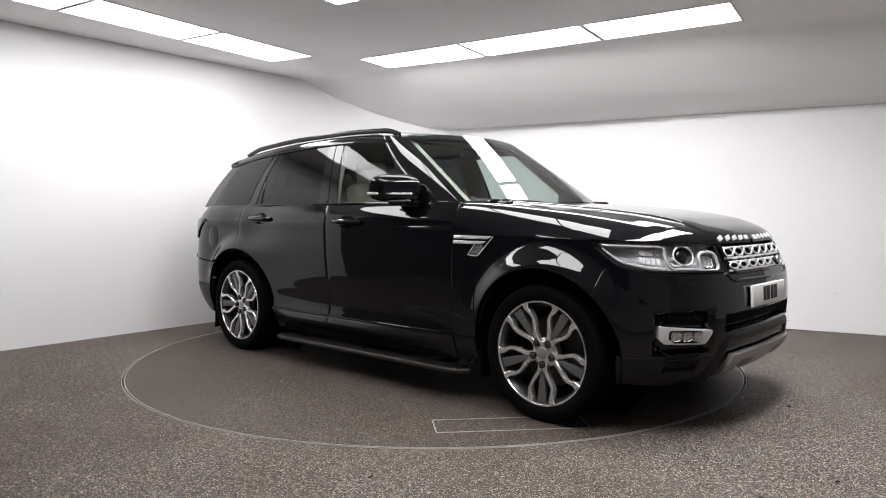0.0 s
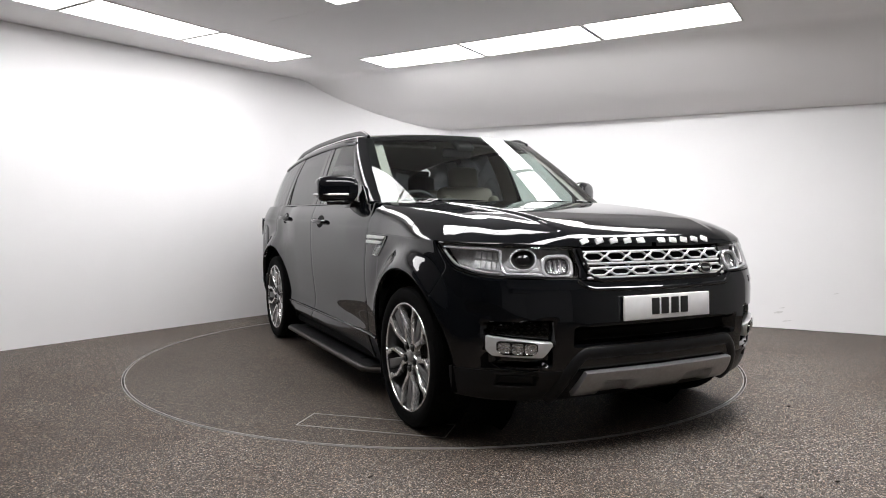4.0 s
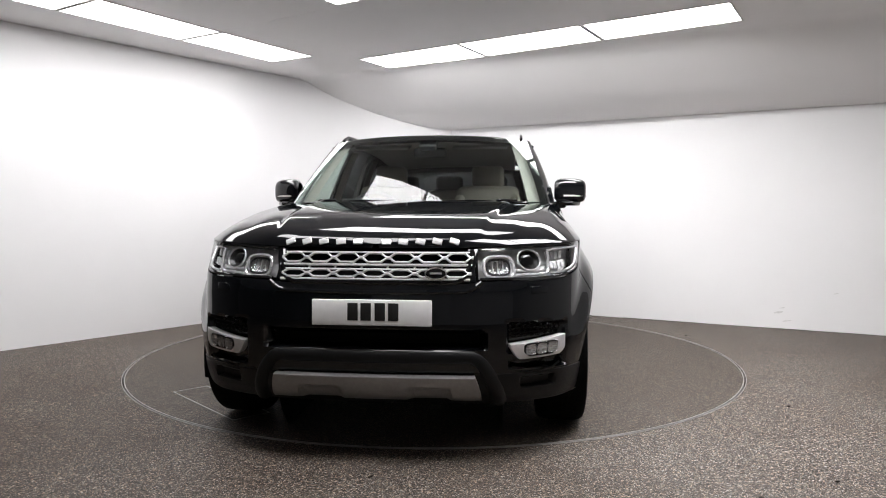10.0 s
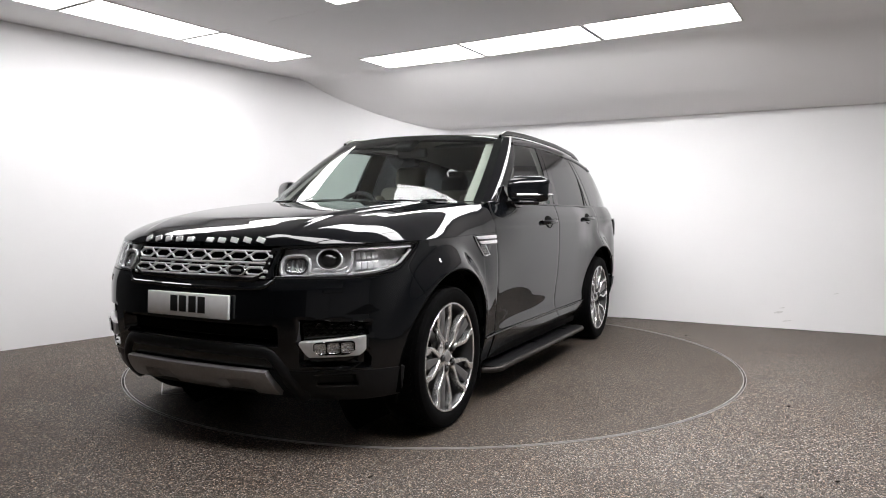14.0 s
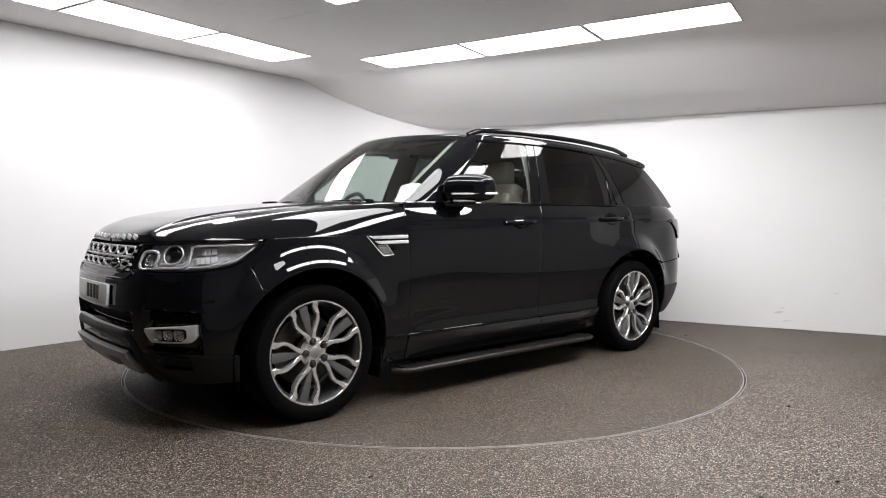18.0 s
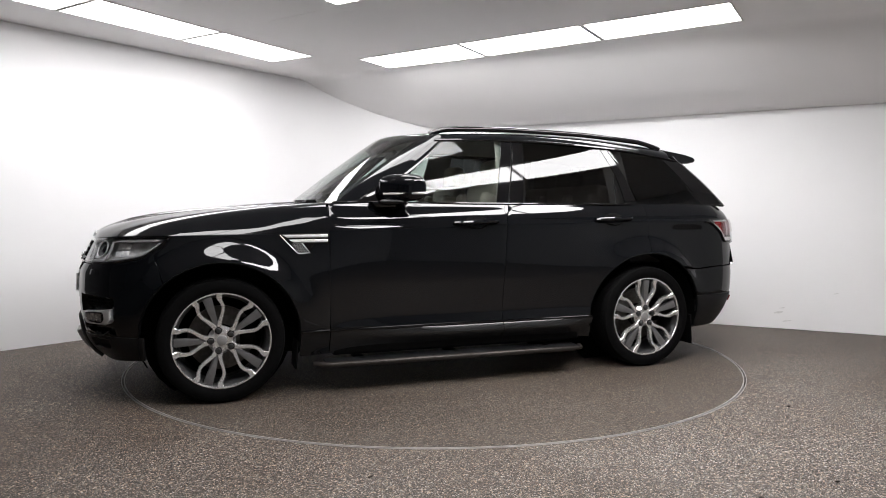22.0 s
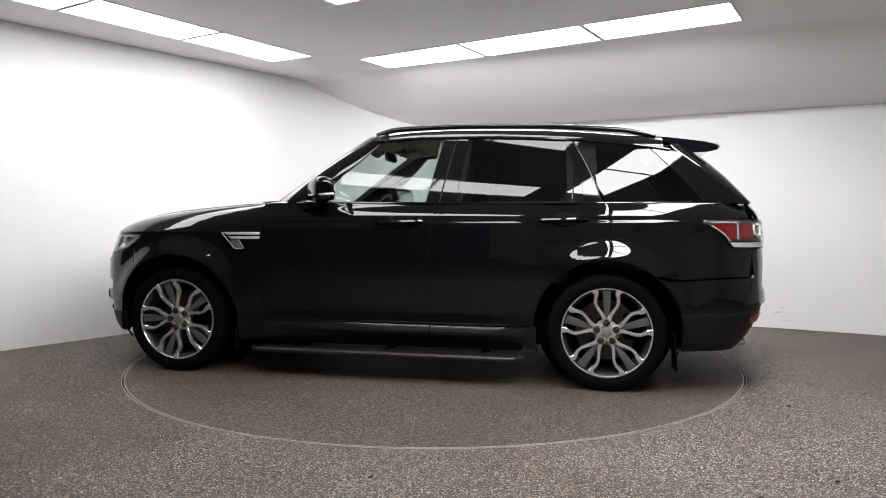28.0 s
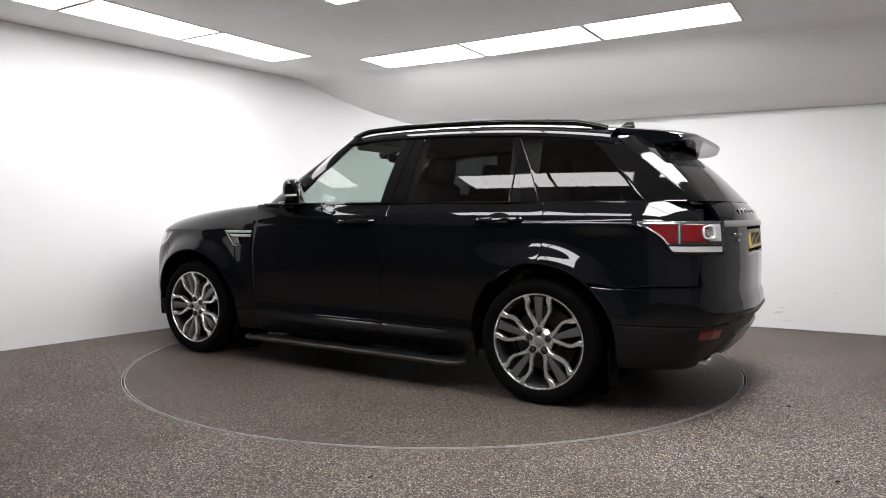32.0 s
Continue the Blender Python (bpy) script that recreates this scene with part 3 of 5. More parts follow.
def wing_panels(side):
    """Front wing, doors and rear quarter of one side."""
    us = sorted({*steps(40, 0.004), *[min(max((u_x(HUBF + ARCH * math.cos(a)) - u_x(1.985)) / (UDF - u_x(1.985)), 0.0), 1.0) for a in np.linspace(0.0, math.pi, 25)]})
    part("front_wing", skin_patch(lambda z: bump_cut(z) + G, lambda z: UDF - G, arch_u(0.235), lambda u: bonnet_cut(u) - G, 40, 16, side=side, us=us), PAINT, CAR)
    part("front_door", skin_patch(lambda z: UDF + G, lambda z: cut_b(z) - G, fix(0.388), fix(BELT), 36, 64, side=side), PAINT, CAR)
    ud = sorted({*steps(36, 0.004), *[min(max((u_x(HUBR + ARCH * math.cos(a)) - UDB) / (cut_r(0.8) - UDB), 0.0), 1.0) for a in np.linspace(0.0, 1.6, 18)]})
    part("rear_door", skin_patch(lambda z: cut_b(z) + G, lambda z: cut_r(z) - G, lambda u: max(0.388, arch_z(PX(u), 0.388)), fix(BELT), 36, 64, side=side, us=ud), PAINT, CAR)
    qlow = by([u_x(-1.2), u_x(-1.6), u_x(-1.72), u_x(-1.95), u_ry(0.80)], [0.7, 0.72, 0.70, 0.715, 0.72])
    qhi = by([u_x(-1.2), u_x(-1.75), u_x(-1.82), u_x(-1.9), u_x(-1.98), u_ry(0.8)], [BELT, BELT, BELT, BELT, BELT, BELT])
    part("rear_quarter", skin_patch(lambda z: cut_r(max(z, 0.75)) + G, lambda z: u_ry(0.835), lambda u: max(arch_z(PX(u), 0.3), qlow(u) + G), qhi, 40, 50, side=side), PAINT, CAR)
    # lower door cladding and its lip
    for ca, cb, n in ((UDF + G, u_x(-0.149), 24), (u_x(-0.155), u_x(-0.84), 16)):
        part("door_cladding", skin_patch(fix(ca), fix(cb), fix(0.235), fix(0.382), n, 10, d=blade, side=side), CLAD, CAR, "satin dark plastic sill cladding")
    lip = [skin(u * side, 0.386, 0.006) for u in np.linspace(u_x(1.19), u_x(-0.83), 30)]
    part("cladding_edge", sweep(lip, 0.006, 8), GLOSS, CAR)
    # running board on its brackets
    yb = 0.985 * side
    pts = [(1.10, yb - 0.09 * side, 0.178), (1.075, yb - 0.03 * side, 0.18), (1.02, yb, 0.182), (0.4, yb, 0.180), (-0.2, yb, 0.178), (-0.68, yb, 0.176), (-0.735, yb - 0.03 * side, 0.175), (-0.76, yb - 0.09 * side, 0.175)]
    bm = sweep(pts, 0.017, 12)
    board = part("running_board", bm, BOARDM, CAR, "brownish grey metal side step")
    part("tread", rbox(1.76, 0.15, 0.014, pose(0.16, yb - 0.078 * side, 0.186), 0.005), PLASTIC, board)
    for bx in (0.8, 0.16, -0.5):
        part("bracket", rbox(0.05, 0.25, 0.03, pose(bx, yb - 0.2 * side, 0.178), 0.006), DARK, board)
    # wheel arch lips and liners
    for c in (HUBF, HUBR):
        a0, a1 = (-0.32, math.pi + 0.30)
        ring = []
        for a in np.linspace(a0, a1, 40):
            x, z = c + (ARCH + 0.002) * math.cos(a), HUBZ + (ARCH + 0.002) * math.sin(a)
            p = skin(u_x(x) * side, max(z, 0.2), -0.004)
            ring.append(p)
        part("arch_lip", sweep(ring, 0.005, 8), DARK, CAR)
        grid = []
        for a in np.linspace(-0.20 if c > 0 else -0.12, math.pi + 0.2, 34):
            grid.append([Vector((c + (ARCH - 0.004) * math.cos(a), side * y, HUBZ + (ARCH - 0.004) * math.sin(a))) for y in (0.935, 0.85, 0.7, 0.55)])
        part("wheel_housing", sheet(grid, 0, away=(c, side * 0.7, HUBZ), slide=1.0), DARK, CAR)
        grid = [[Vector((c + r * math.cos(a), side * 0.56, HUBZ + r * math.sin(a))) for r in (0.02, ARCH)] for a in np.linspace(0, 2 * math.pi, 30)]
        part("wheel_housing", sheet(grid, 0), DARK, CAR)
    # mud flaps behind the wheels
    for c, dx in ((HUBF, -0.43), (HUBR, -0.415)):
        m = pose(c + dx, 0.85 * side, 0.245, 0, -4 if c > 0 else 3, 0)
        part("mud_flap", rbox(0.012, 0.18, 0.17 if c > 0 else 0.22, m, 0.005), RUBBER, CAR)


for side in (1, -1):
    wing_panels(side)


# ---- the bonnet ----
BZ = pchip([-2.40, -2.385, -2.36, -2.31, -2.22, -2.15, -1.96, -1.57, -1.26, -0.98], [0.944, 0.968, 0.997, 1.022, 1.048, 1.065, 1.098, 1.138, 1.161, 1.174])
BU = np.linspace(0, u_x(1.0), 120)
BE = [skin(u, bonnet_cut(u)) for u in BU]
BEX = np.array([p.x for p in BE])


BP = pchip([-2.4, -2.0, -1.5, -1.2, -1.0], [5.2, 7.0, 14.0, 22.0, 30.0])


def bonnet_z(x, y):
    """Height of the bonnet over a place."""
    i = int(np.argmin(np.abs(BEX - x)))
    return bonnet_at(i, y / max(BE[i].y, 1e-4)).z


def bonnet_at(i, w):
    e = BE[i]
    zc = max(BZ(-e.x), e.z)
    y = e.y * w
    g = 1 - abs(w) ** BP(-e.x)
    k = min(1.0, max(0.0, (0.615 - 0.10 * (e.x - 1.1) - abs(y)) / 0.035))
    ridge = 0.013 * k * k * (3 - 2 * k) - 0.004 * math.exp(-((abs(y) - 0.70) / 0.06) ** 2)
    ridge *= min(1.0, max(0.0, (2.34 - e.x) / 0.20)) * min(1.0, (1 - abs(w)) * 8)
    return Vector((e.x, y, e.z + (zc - e.z) * g + ridge))


def build_bonnet():
    ws = [-1 + 2 * k for k in np.linspace(0, 1, 161)]
    ws = sorted({*[round(w, 4) for w in ws], *[q * k for q in (0.995, 0.985, 0.975, 0.96, 0.945, 0.92, 0.883) for k in (1, -1)]})
    grid = [[bonnet_at(i, w) for w in ws] for i in range(1, len(BU))]
    return part("bonnet", sheet(grid, 0.02), PAINT, CAR)


BONNET = build_bonnet()
EMBLEM_Z = 0.972


def build_bonnet_vents():
    """An oval vent by each rear corner of the bonnet."""
    for s in (1, -1):
        def at(a, q, dz):
            x, y = 1.14 + 0.036 * q * math.sin(a) + 0.02 * math.cos(a), 0.60 + 0.095 * q * math.cos(a)
            return Vector((x, s * y, bonnet_z(x, y) + dz))
        ring = np.linspace(0, 2 * math.pi, 29)
        vent = part("bonnet_vent", sheet([[at(a, q, dz) for a in ring] for q, dz in ((1.0, 0.006), (0.85, 0.003), (0.3, 0.002), (0.02, 0.002))], 0, away=(0, 0, 0.6)), DARK, BONNET, "black oval bonnet vent")
        part("vent_rim", sweep([at(a, 1.0, 0.005) for a in ring], 0.006, 8, caps=False), GLOSS, vent)


build_bonnet_vents()


# ---- the cabin ----
WG = pchip([-1.2, -0.6, 0.0, 1.0, 1.6, 2.05, 2.3], [0.83, 0.878, 0.893, 0.888, 0.862, 0.80, 0.74])
ROOF = pchip([-0.42, -0.30, -0.1, 0.3, 0.8, 1.3, 1.65], [1.660, 1.678, 1.697, 1.708, 1.700, 1.668, 1.632])
TOPZ = pchip([-0.9, -0.28, 0.1, 0.4, 1.05, 1.45, 1.75, 2.0], [1.56, 1.597, 1.612, 1.612, 1.585, 1.545, 1.495, 1.44])


def cab(x, z, d=0.0, side=1):
    """A place on the cabin's side."""
    k = z - BELT
    y = WG(-x) - 0.225 * k - 0.31 * k * k + d
    return Vector((x, side * y, z))


def cab_patch(xa, xb, zlo, zhi, nu, nz, d=0.0, thick=0.012, side=1):
    grid = []
    for a in steps(nu, 0.01):
        row = []
        for b in steps(nz, 0.01):
            z = 1.4
            for _ in range(4):
                x = xa(z) + (xb(z) - xa(z)) * a
                z = zlo(x) + (zhi(x) - zlo(x)) * b
            row.append(cab(x, z, d, side))
        grid.append(row)
    return sheet(grid, thick, away=(0, 0, 1.0))


topz = lambda x: TOPZ(-x)
ga0 = by([1.168, 1.25, 1.42, 1.60], [0.70, 0.60, 0.40, 0.205])      # front edge of the front door glass
ga1 = by([1.168, 1.60], [-0.115, -0.215])
gb0 = by([1.168, 1.60], [-0.315, -0.375])
gb1 = by([1.168, 1.40, 1.60], [-1.140, -1.080, -0.992])
gc0 = by([1.168, 1.40, 1.60], [-1.25, -1.155, -1.045])
gc1 = by([1.168, 1.34, 1.53], [-2.10, -1.90, -1.66])
gcs = by([1.168, 1.34, 1.53], [-1.85, -1.705, -1.522])  # rear edge of the quarter glass


def ws_at(v, w):
    """The windscreen: v from its foot to its top, w from side to side."""
    e = 1 - 0.555 * w * w - 0.445 * w ** 4
    b = Vector((0.97 + 0.145 * e, 0.832 * w, 1.164 + 0.004 * (1 - w * w)))
    t = Vector((0.27 + 0.193 * e, 0.680 * w, 1.638 + 0.024 * (1 - w * w)))
    k = 4 * v * (1 - v) * (1 + 0.33 * (v - 0.5))
    return b.lerp(t, v) + Vector((0.0055 * k, 0.012 * k * w, 0.0064 * k))


def rear_at(v, w):
    """The rear window: v from its foot to its top."""
    b = Vector((-2.232 + 0.075 * w * w, 0.70 * w, 1.172))
    t = Vector((-1.80 + 0.05 * w * w, 0.575 * w, 1.555))
    p = b.lerp(t, v)
    k = math.sin(math.pi * v)
    return p + Vector((-0.012 * k, 0, 0.018 * k))


def build_cabin():
    grid = [[ws_at(v, w) for w in np.linspace(-1, 1, 33)] for v in np.linspace(0, 1, 21)]
    part("windscreen", sheet(grid, 0, away=(0, 0, 1.0)), CLEAR, CAR, "clear laminated windscreen")
    # dark band round the windscreen
    for v0, v1, w0, w1 in ((0.92, 1.0, -1, 1), (0.0, 0.03, -1, 1), (0.03, 0.92, -1, -0.935), (0.03, 0.92, 0.935, 1)):
        grid = [[ws_at(v0 + (v1 - v0) * a, w0 + (w1 - w0) * b) + Vector((-0.003, 0, -0.003)) for b in np.linspace(0, 1, 25)] for a in np.linspace(0, 1, 4)]
        part("windscreen_band", sheet(grid, 0, away=(0, 0, 1.0)), GLOSS, CAR)
    grid = [[rear_at(v, w) for w in np.linspace(-1, 1, 25)] for v in np.linspace(0, 1, 13)]
    part("rear_window", sheet(grid, 0, away=(0, 0, 1.0)), PRIVACY, CAR, "dark tinted rear window")
    # roof skin from side to side
    grid = []
    for x in [0.460, 0.450] + list(np.linspace(0.425, -1.60, 52)) + [-1.62]:
        zt = topz(x)
        y0 = abs(cab(x, zt).y)
        zr = ROOF(-x) - 0.010 * max(0.0, (x - 0.40) / 0.06) ** 2
        row = []
        xe = lambda s: x - 0.19 * min(1.0, max(0.0, (x + 0.3) / 0.75)) * (0.555 * s * s + 0.445 * s ** 4)
        half = []
        for k in np.linspace(0, 1, 18):
            c = (1 - k)
            y = c ** 3 * y0 + 3 * c * c * k * (y0 - 0.03) + 3 * c * k * k * (y0 - 0.16) + 0.0 * k ** 3
            z = c ** 3 * zt + 3 * c * c * k * (zt + (zr - zt) * 0.75) + 3 * c * k * k * (zr - 0.004) + k ** 3 * zr
            half.append((y, z))
        for y, z in half:
            row.append(Vector((xe(y / y0), y, z)))
        for y, z in half[-2::-1]:
            row.append(Vector((xe(y / y0), -y, z)))
        grid.append(row)
    part("roof", sheet(grid, 0.01, away=(0, 0, 1.0)), PAINT, CAR)
    for s in (1, -1):
        part("front_door_glass", cab_patch(ga0, ga1, fix(BELT), lambda x: topz(x) - 0.012, 24, 14, 0.0, 0, s), DOORGLASS, CAR, "lightly tinted side glass")
        part("rear_door_glass", cab_patch(gb0, gb1, fix(BELT), lambda x: topz(x) - 0.012, 20, 14, 0.0, 0, s), PRIVACY, CAR, "dark tinted side glass")
        part("quarter_glass", cab_patch(gc0, gcs, fix(BELT), lambda x: topz(x) - 0.010, 24, 14, 0.004, 0.008, s), PRIVACY, CAR, "dark tinted side glass")
        part("centre_pillar", cab_patch(lambda z: ga1(z), lambda z: cut_xb(z) + 0.004, fix(BELT), topz, 4, 14, 0.003, 0.01, s), GLOSS, CAR)
        part("centre_pillar", cab_patch(lambda z: cut_xb(z) - 0.004, lambda z: gb0(z), fix(BELT), topz, 4, 14, 0.003, 0.01, s), GLOSS, CAR)
        part("rear_pillar", cab_patch(gb1, lambda z: gc0(z) + 0.006, fix(BELT), topz, 5, 14, 0.003, 0.01, s), GLOSS, CAR)
        part("glass_divider", sweep([cab(-1.058 - 0.016 * k, BELT + 0.225 * k, 0.003, s) for k in np.linspace(0, 1, 6)], 0.004, 6), GLOSS, CAR)
        # windscreen pillar
        grid = []
        for v in steps(20, 0.02):
            e = ws_at(v, s * 1.0)
            z = BELT + (1.640 - BELT) * v
            g0 = cab(ga0(min(z, 1.60)) - (max(0, z - 1.60) * 0.7), z, 0.002, s)
            grid.append([e.lerp(g0, k) + Vector((0.012 * math.sin(math.pi * k), s * 0.018 * math.sin(math.pi * k), 0)) for k in steps(5, 0.04)])
        part("windscreen_pillar", sheet(grid, 0.014, away=(0, 0, 1.0)), PAINT, CAR)
        part("tail_panel", cab_patch(lambda z: gcs(z) - 0.004, gc1, fix(BELT), lambda x: topz(x) - 0.010, 16, 14, 0.004, 0.008, s), GLOSS, CAR, "gloss black pillar panel")
        # tail pillar between quarter glass and rear window
        grid = []
        for v in steps(16, 0.02):
            e = rear_at(v, s * 1.0)
            z = BELT + (1.545 - BELT) * v
            g0 = cab(gc1(min(z, 1.53)) - 0.004, z, 0.003, s)
            grid.append([e.lerp(g0, k) + Vector((-0.010 * math.sin(math.pi * k), s * 0.014 * math.sin(math.pi * k), 0)) for k in steps(5, 0.04)])
        part("tail_pillar", sheet(grid, 0.014, away=(0, 0, 1.0)), GLOSS, CAR)
        # bright line under the side glass
        pts = [cab(x, BELT + 0.002, 0.008, s) for x in np.linspace(0.98, -2.06, 40)]
        part("waist_trim", sweep(pts, 0.007, 8), GLOSS, CAR)
        # window frame top
        pts = [cab(x, topz(x) - 0.006, 0.004, s) for x in np.linspace(0.27, -1.66, 40)]
        part("window_frame", sweep(pts, 0.010, 8), GLOSS, CAR)
        # roof rail
        rp = []
        for x in np.linspace(0.28, -1.58, 40):
            e = min(1.0, (0.30 - x) / 0.14, (x + 1.60) / 0.2)
            zt = topz(x)
            rp.append(Vector((x, s * (abs(cab(x, zt).y) - 0.075), ROOF(-x) - 0.030 + 0.036 * max(0.0, e) ** 0.6)))
        part("roof_rail", sweep([q - Vector((0, 0, 0.022)) for q in rp], 0.011, 12, flat=1.6), GLOSS, CAR, "gloss black roof rail")
    # shoulder from glass to body and the shelf under the windscreen
    for s in (1, -1):
        grid = []
        for x in np.linspace(1.02, -2.12, 60):
            u = u_x(x)
            p, q = skin(u * s, BELT, -0.004), cab(x, BELT, 0.004, s)
            grid.append([p, p.lerp(q, 0.5) + Vector((0, 0, 0.002)), q])
        part("waist_rail", sheet(grid, 0, away=(0, 0, 1.0)), GLOSS, CAR)
    grid = [[Vector((1.0 + 0.22 * (1 - w * w) * k, 0.74 * w, 1.150 + 0.012 * k)) for w in np.linspace(-1, 1, 21)] for k in np.linspace(-1.5, 1, 6)]
    part("cowl", sheet(grid, 0, away=(0, 0, 0.5)), DARK, CAR)


cut_xb = by([1.168, 1.60], [-0.205, -0.30])
build_cabin()


def build_spoiler():
    grid = []
    for w in [-1, -0.995] + list(np.linspace(-0.97, 0.97, 33)) + [0.995, 1]:
        e = 1 - abs(w) ** 6 * 0.10
        y = 0.60 * w
        drop = 0.030 * abs(w) ** 3
        pr = [(-1.56, 1.640), (-1.66, 1.632), (-1.78, 1.618), (-1.92, 1.600), (-2.005, 1.580), (-2.025, 1.564), (-2.012, 1.545), (-1.95, 1.532), (-1.86, 1.528), (-1.80, 1.545)]
        grid.append([Vector((-1.56 + (x + 1.56) * e, y, z - drop)) for x, z in pr])
    bm = sheet(grid, 0, away=(0, 0, 1.58), slide=0.999)
    for row in (grid[0], grid[-1]):
        bm.faces.new([bm.verts.new(v) for v in row])
    bmesh.ops.remove_doubles(bm, verts=bm.verts, dist=1e-5)
    bmesh.ops.recalc_face_normals(bm, faces=bm.faces)
    ob = part("spoiler", bm, PAINT, CAR)
    part("brake_light", rbox(0.02, 0.5, 0.014, pose(-1.985, 0, 1.547), 0.004), REDLENS, ob, "slim red high-level lamp")
    fin = prism([(-1.42, 1.655), (-1.50, 1.715), (-1.545, 1.715), (-1.56, 1.645)], -0.016, 0.016, lambda a, b, h: (a, h, b), bevel=0.006)
    part("aerial_fin", fin, GLOSS, CAR, "small black shark-fin aerial")


build_spoiler()


# ---- nose ----
def box_depth(y, z, y0, y1, z0, z1, soft):
    """1 inside a rounded box, 0 outside, soft at its rim."""
    q = min(y - y0, y1 - y, z - z0, z1 - z)
    k = min(1.0, max(0.0, q / soft))
    return k * k * (3 - 2 * k)


def bumper_d(u, z):
    p = skin(u, z)
    y = abs(p.y)
    d = 0.0
    # pocket round the fog lamp
    d -= 0.045 * box_depth(y, z + 0.06 * (y - 0.7), 0.585, 0.855, 0.415, 0.628, 0.022)
    # shadow gap under the number plate
    d -= 0.060 * box_depth(y, z, -0.1, 0.50, 0.505, 0.600, 0.03) * (1 if p.x > 1 else 0)
    return d


def build_nose():
    top = lambda u: lamp_low(abs(u)) - G
    low = lambda u: max(0.40 if PX(abs(u)) > 2.02 else 0.0, arch_z(PX(abs(u)), 0.40))
    us = sorted({*[0.5 + 0.5 * k for k in np.linspace(-1, 1, 181)], 0.001, 0.999, 0.003, 0.997})
    part("front_bumper", skin_patch(lambda z: -bump_cut(max(z, 0.7)) + G, lambda z: bump_cut(max(z, 0.7)) - G, low, top, 0, 46, d=bumper_d, us=us), PAINT, CAR)
    low2 = lambda u: 0.235 + 0.05 * max(0.0, abs(u) - 0.5)

    def val_d(u, z):
        y = abs(skin(u, z).y)
        d = 0.002
        d -= 0.05 * box_depth(y, z, -0.1, 0.43, 0.385, 0.43, 0.012)
        d -= 0.03 * box_depth(y, z, 0.64, 0.80, 0.325, 0.385, 0.015)
        return d
    ue2 = u_x(2.075)
    part("lower_bumper", skin_patch(fix(-ue2), fix(ue2), low2, fix(0.398), 0, 20, d=val_d, us=us), PLASTIC, CAR, "matt dark plastic lower bumper")
    # arched plastic bar over the lower grille
    pts = []
    for w in np.linspace(-1, 1, 61):
        a = abs(w)
        y = 0.62 * (a if a < 0.75 else 0.75 + (a - 0.75) * 0.75) * (1 if w >= 0 else -1)
        z = 0.478 if a < 0.70 else 0.478 - 0.21 * ((a - 0.70) / 0.30) ** 1.4
        pts.append(skin(u_fy(y), z, -0.022))
    part("bumper_bar", sweep(pts, [0.036 if abs(w) < 0.75 else 0.036 + 0.02 * (abs(w) - 0.75) for w in np.linspace(-1, 1, 61)], 14), PLASTIC, CAR, "matt dark plastic bar")
    grid = [[skin(u_fy(y), z, -0.055) for z in np.linspace(0.385, 0.60, 8)] for y in np.linspace(-0.5, 0.5, 30)]
    part("lower_grille", sheet(grid, 0), DARK, CAR)
    # silver skid plate with two dents
    grid = []
    for w in steps(60, 0.004):
        w = -1 + 2 * w
        row = []
        for b in steps(16, 0.02):
            z = 0.272 + 0.118 * b
            hw = 0.445 + 0.04 * (1 - b)
            y = hw * w
            dd = 0.040
            dent = box_depth(abs(y), z, 0.15, 0.345, 0.24, 0.345, 0.02)
            row.append(skin(u_fy(y), z, dd - 0.035 * dent))
        grid.append(row)
    part("skid_plate", sheet(grid, 0.03), SATIN, CAR, "satin silver skid plate with two dents")
    # fog lamps
    for s in (1, -1):
        to3 = lambda a, b, h: skin(s * u_fy(a), b, h)
        fz0 = by([u_fy(0.595), u_fy(0.64), u_fy(0.82), u_fy(0.845)], [0.520, 0.463, 0.470, 0.500])
        fz1 = by([u_fy(0.595), u_fy(0.72), u_fy(0.845)], [0.528, 0.541, 0.558])
        fog = part("fog_lamp", skin_patch(fix(u_fy(0.597)), fix(u_fy(0.843)), fz0, fz1, 20, 8, d=0.006, thick=0.035, side=s), SILVERP, CAR, "satin silver fog lamp surround")
        lz0 = by([u_fy(0.652), u_fy(0.68), u_fy(0.78), u_fy(0.808)], [0.498, 0.473, 0.475, 0.498])
        lz1 = by([u_fy(0.652), u_fy(0.66), u_fy(0.80), u_fy(0.808)], [0.512, 0.530, 0.538, 0.524])
        part("reflector", skin_patch(fix(u_fy(0.655)), fix(u_fy(0.806)), lz0, lz1, 14, 4, d=0.0082, thick=0.006, side=s), DARK, fog)
        for k in range(3):
            c = 0.682 + 0.048 * k
            box = [(math.copysign(abs(math.cos(a)) ** 0.5, math.cos(a)), math.copysign(abs(math.sin(a)) ** 0.5, math.sin(a))) for a in np.linspace(0, 2 * math.pi, 25)]
            grid = [[to3(c + 0.0225 * q * p, 0.504 + 0.002 * k + 0.0245 * q * r, d) for p, r in box] for q, d in ((1.0, 0.0150), (0.88, 0.0118), (0.62, 0.0102), (0.3, 0.0094), (0.02, 0.0092))]
            part("bowl", sheet(grid, 0, away=(0, 0, 0.5)), CUT, fog, "chrome dish")
        part("lens", skin_patch(fix(u_fy(0.652)), fix(u_fy(0.808)), lz0, lz1, 14, 4, d=0.0160, thick=0.004, side=s), LENS, fog, "clear lens")
        # mesh over the lamp
        mesh = bmesh.new()
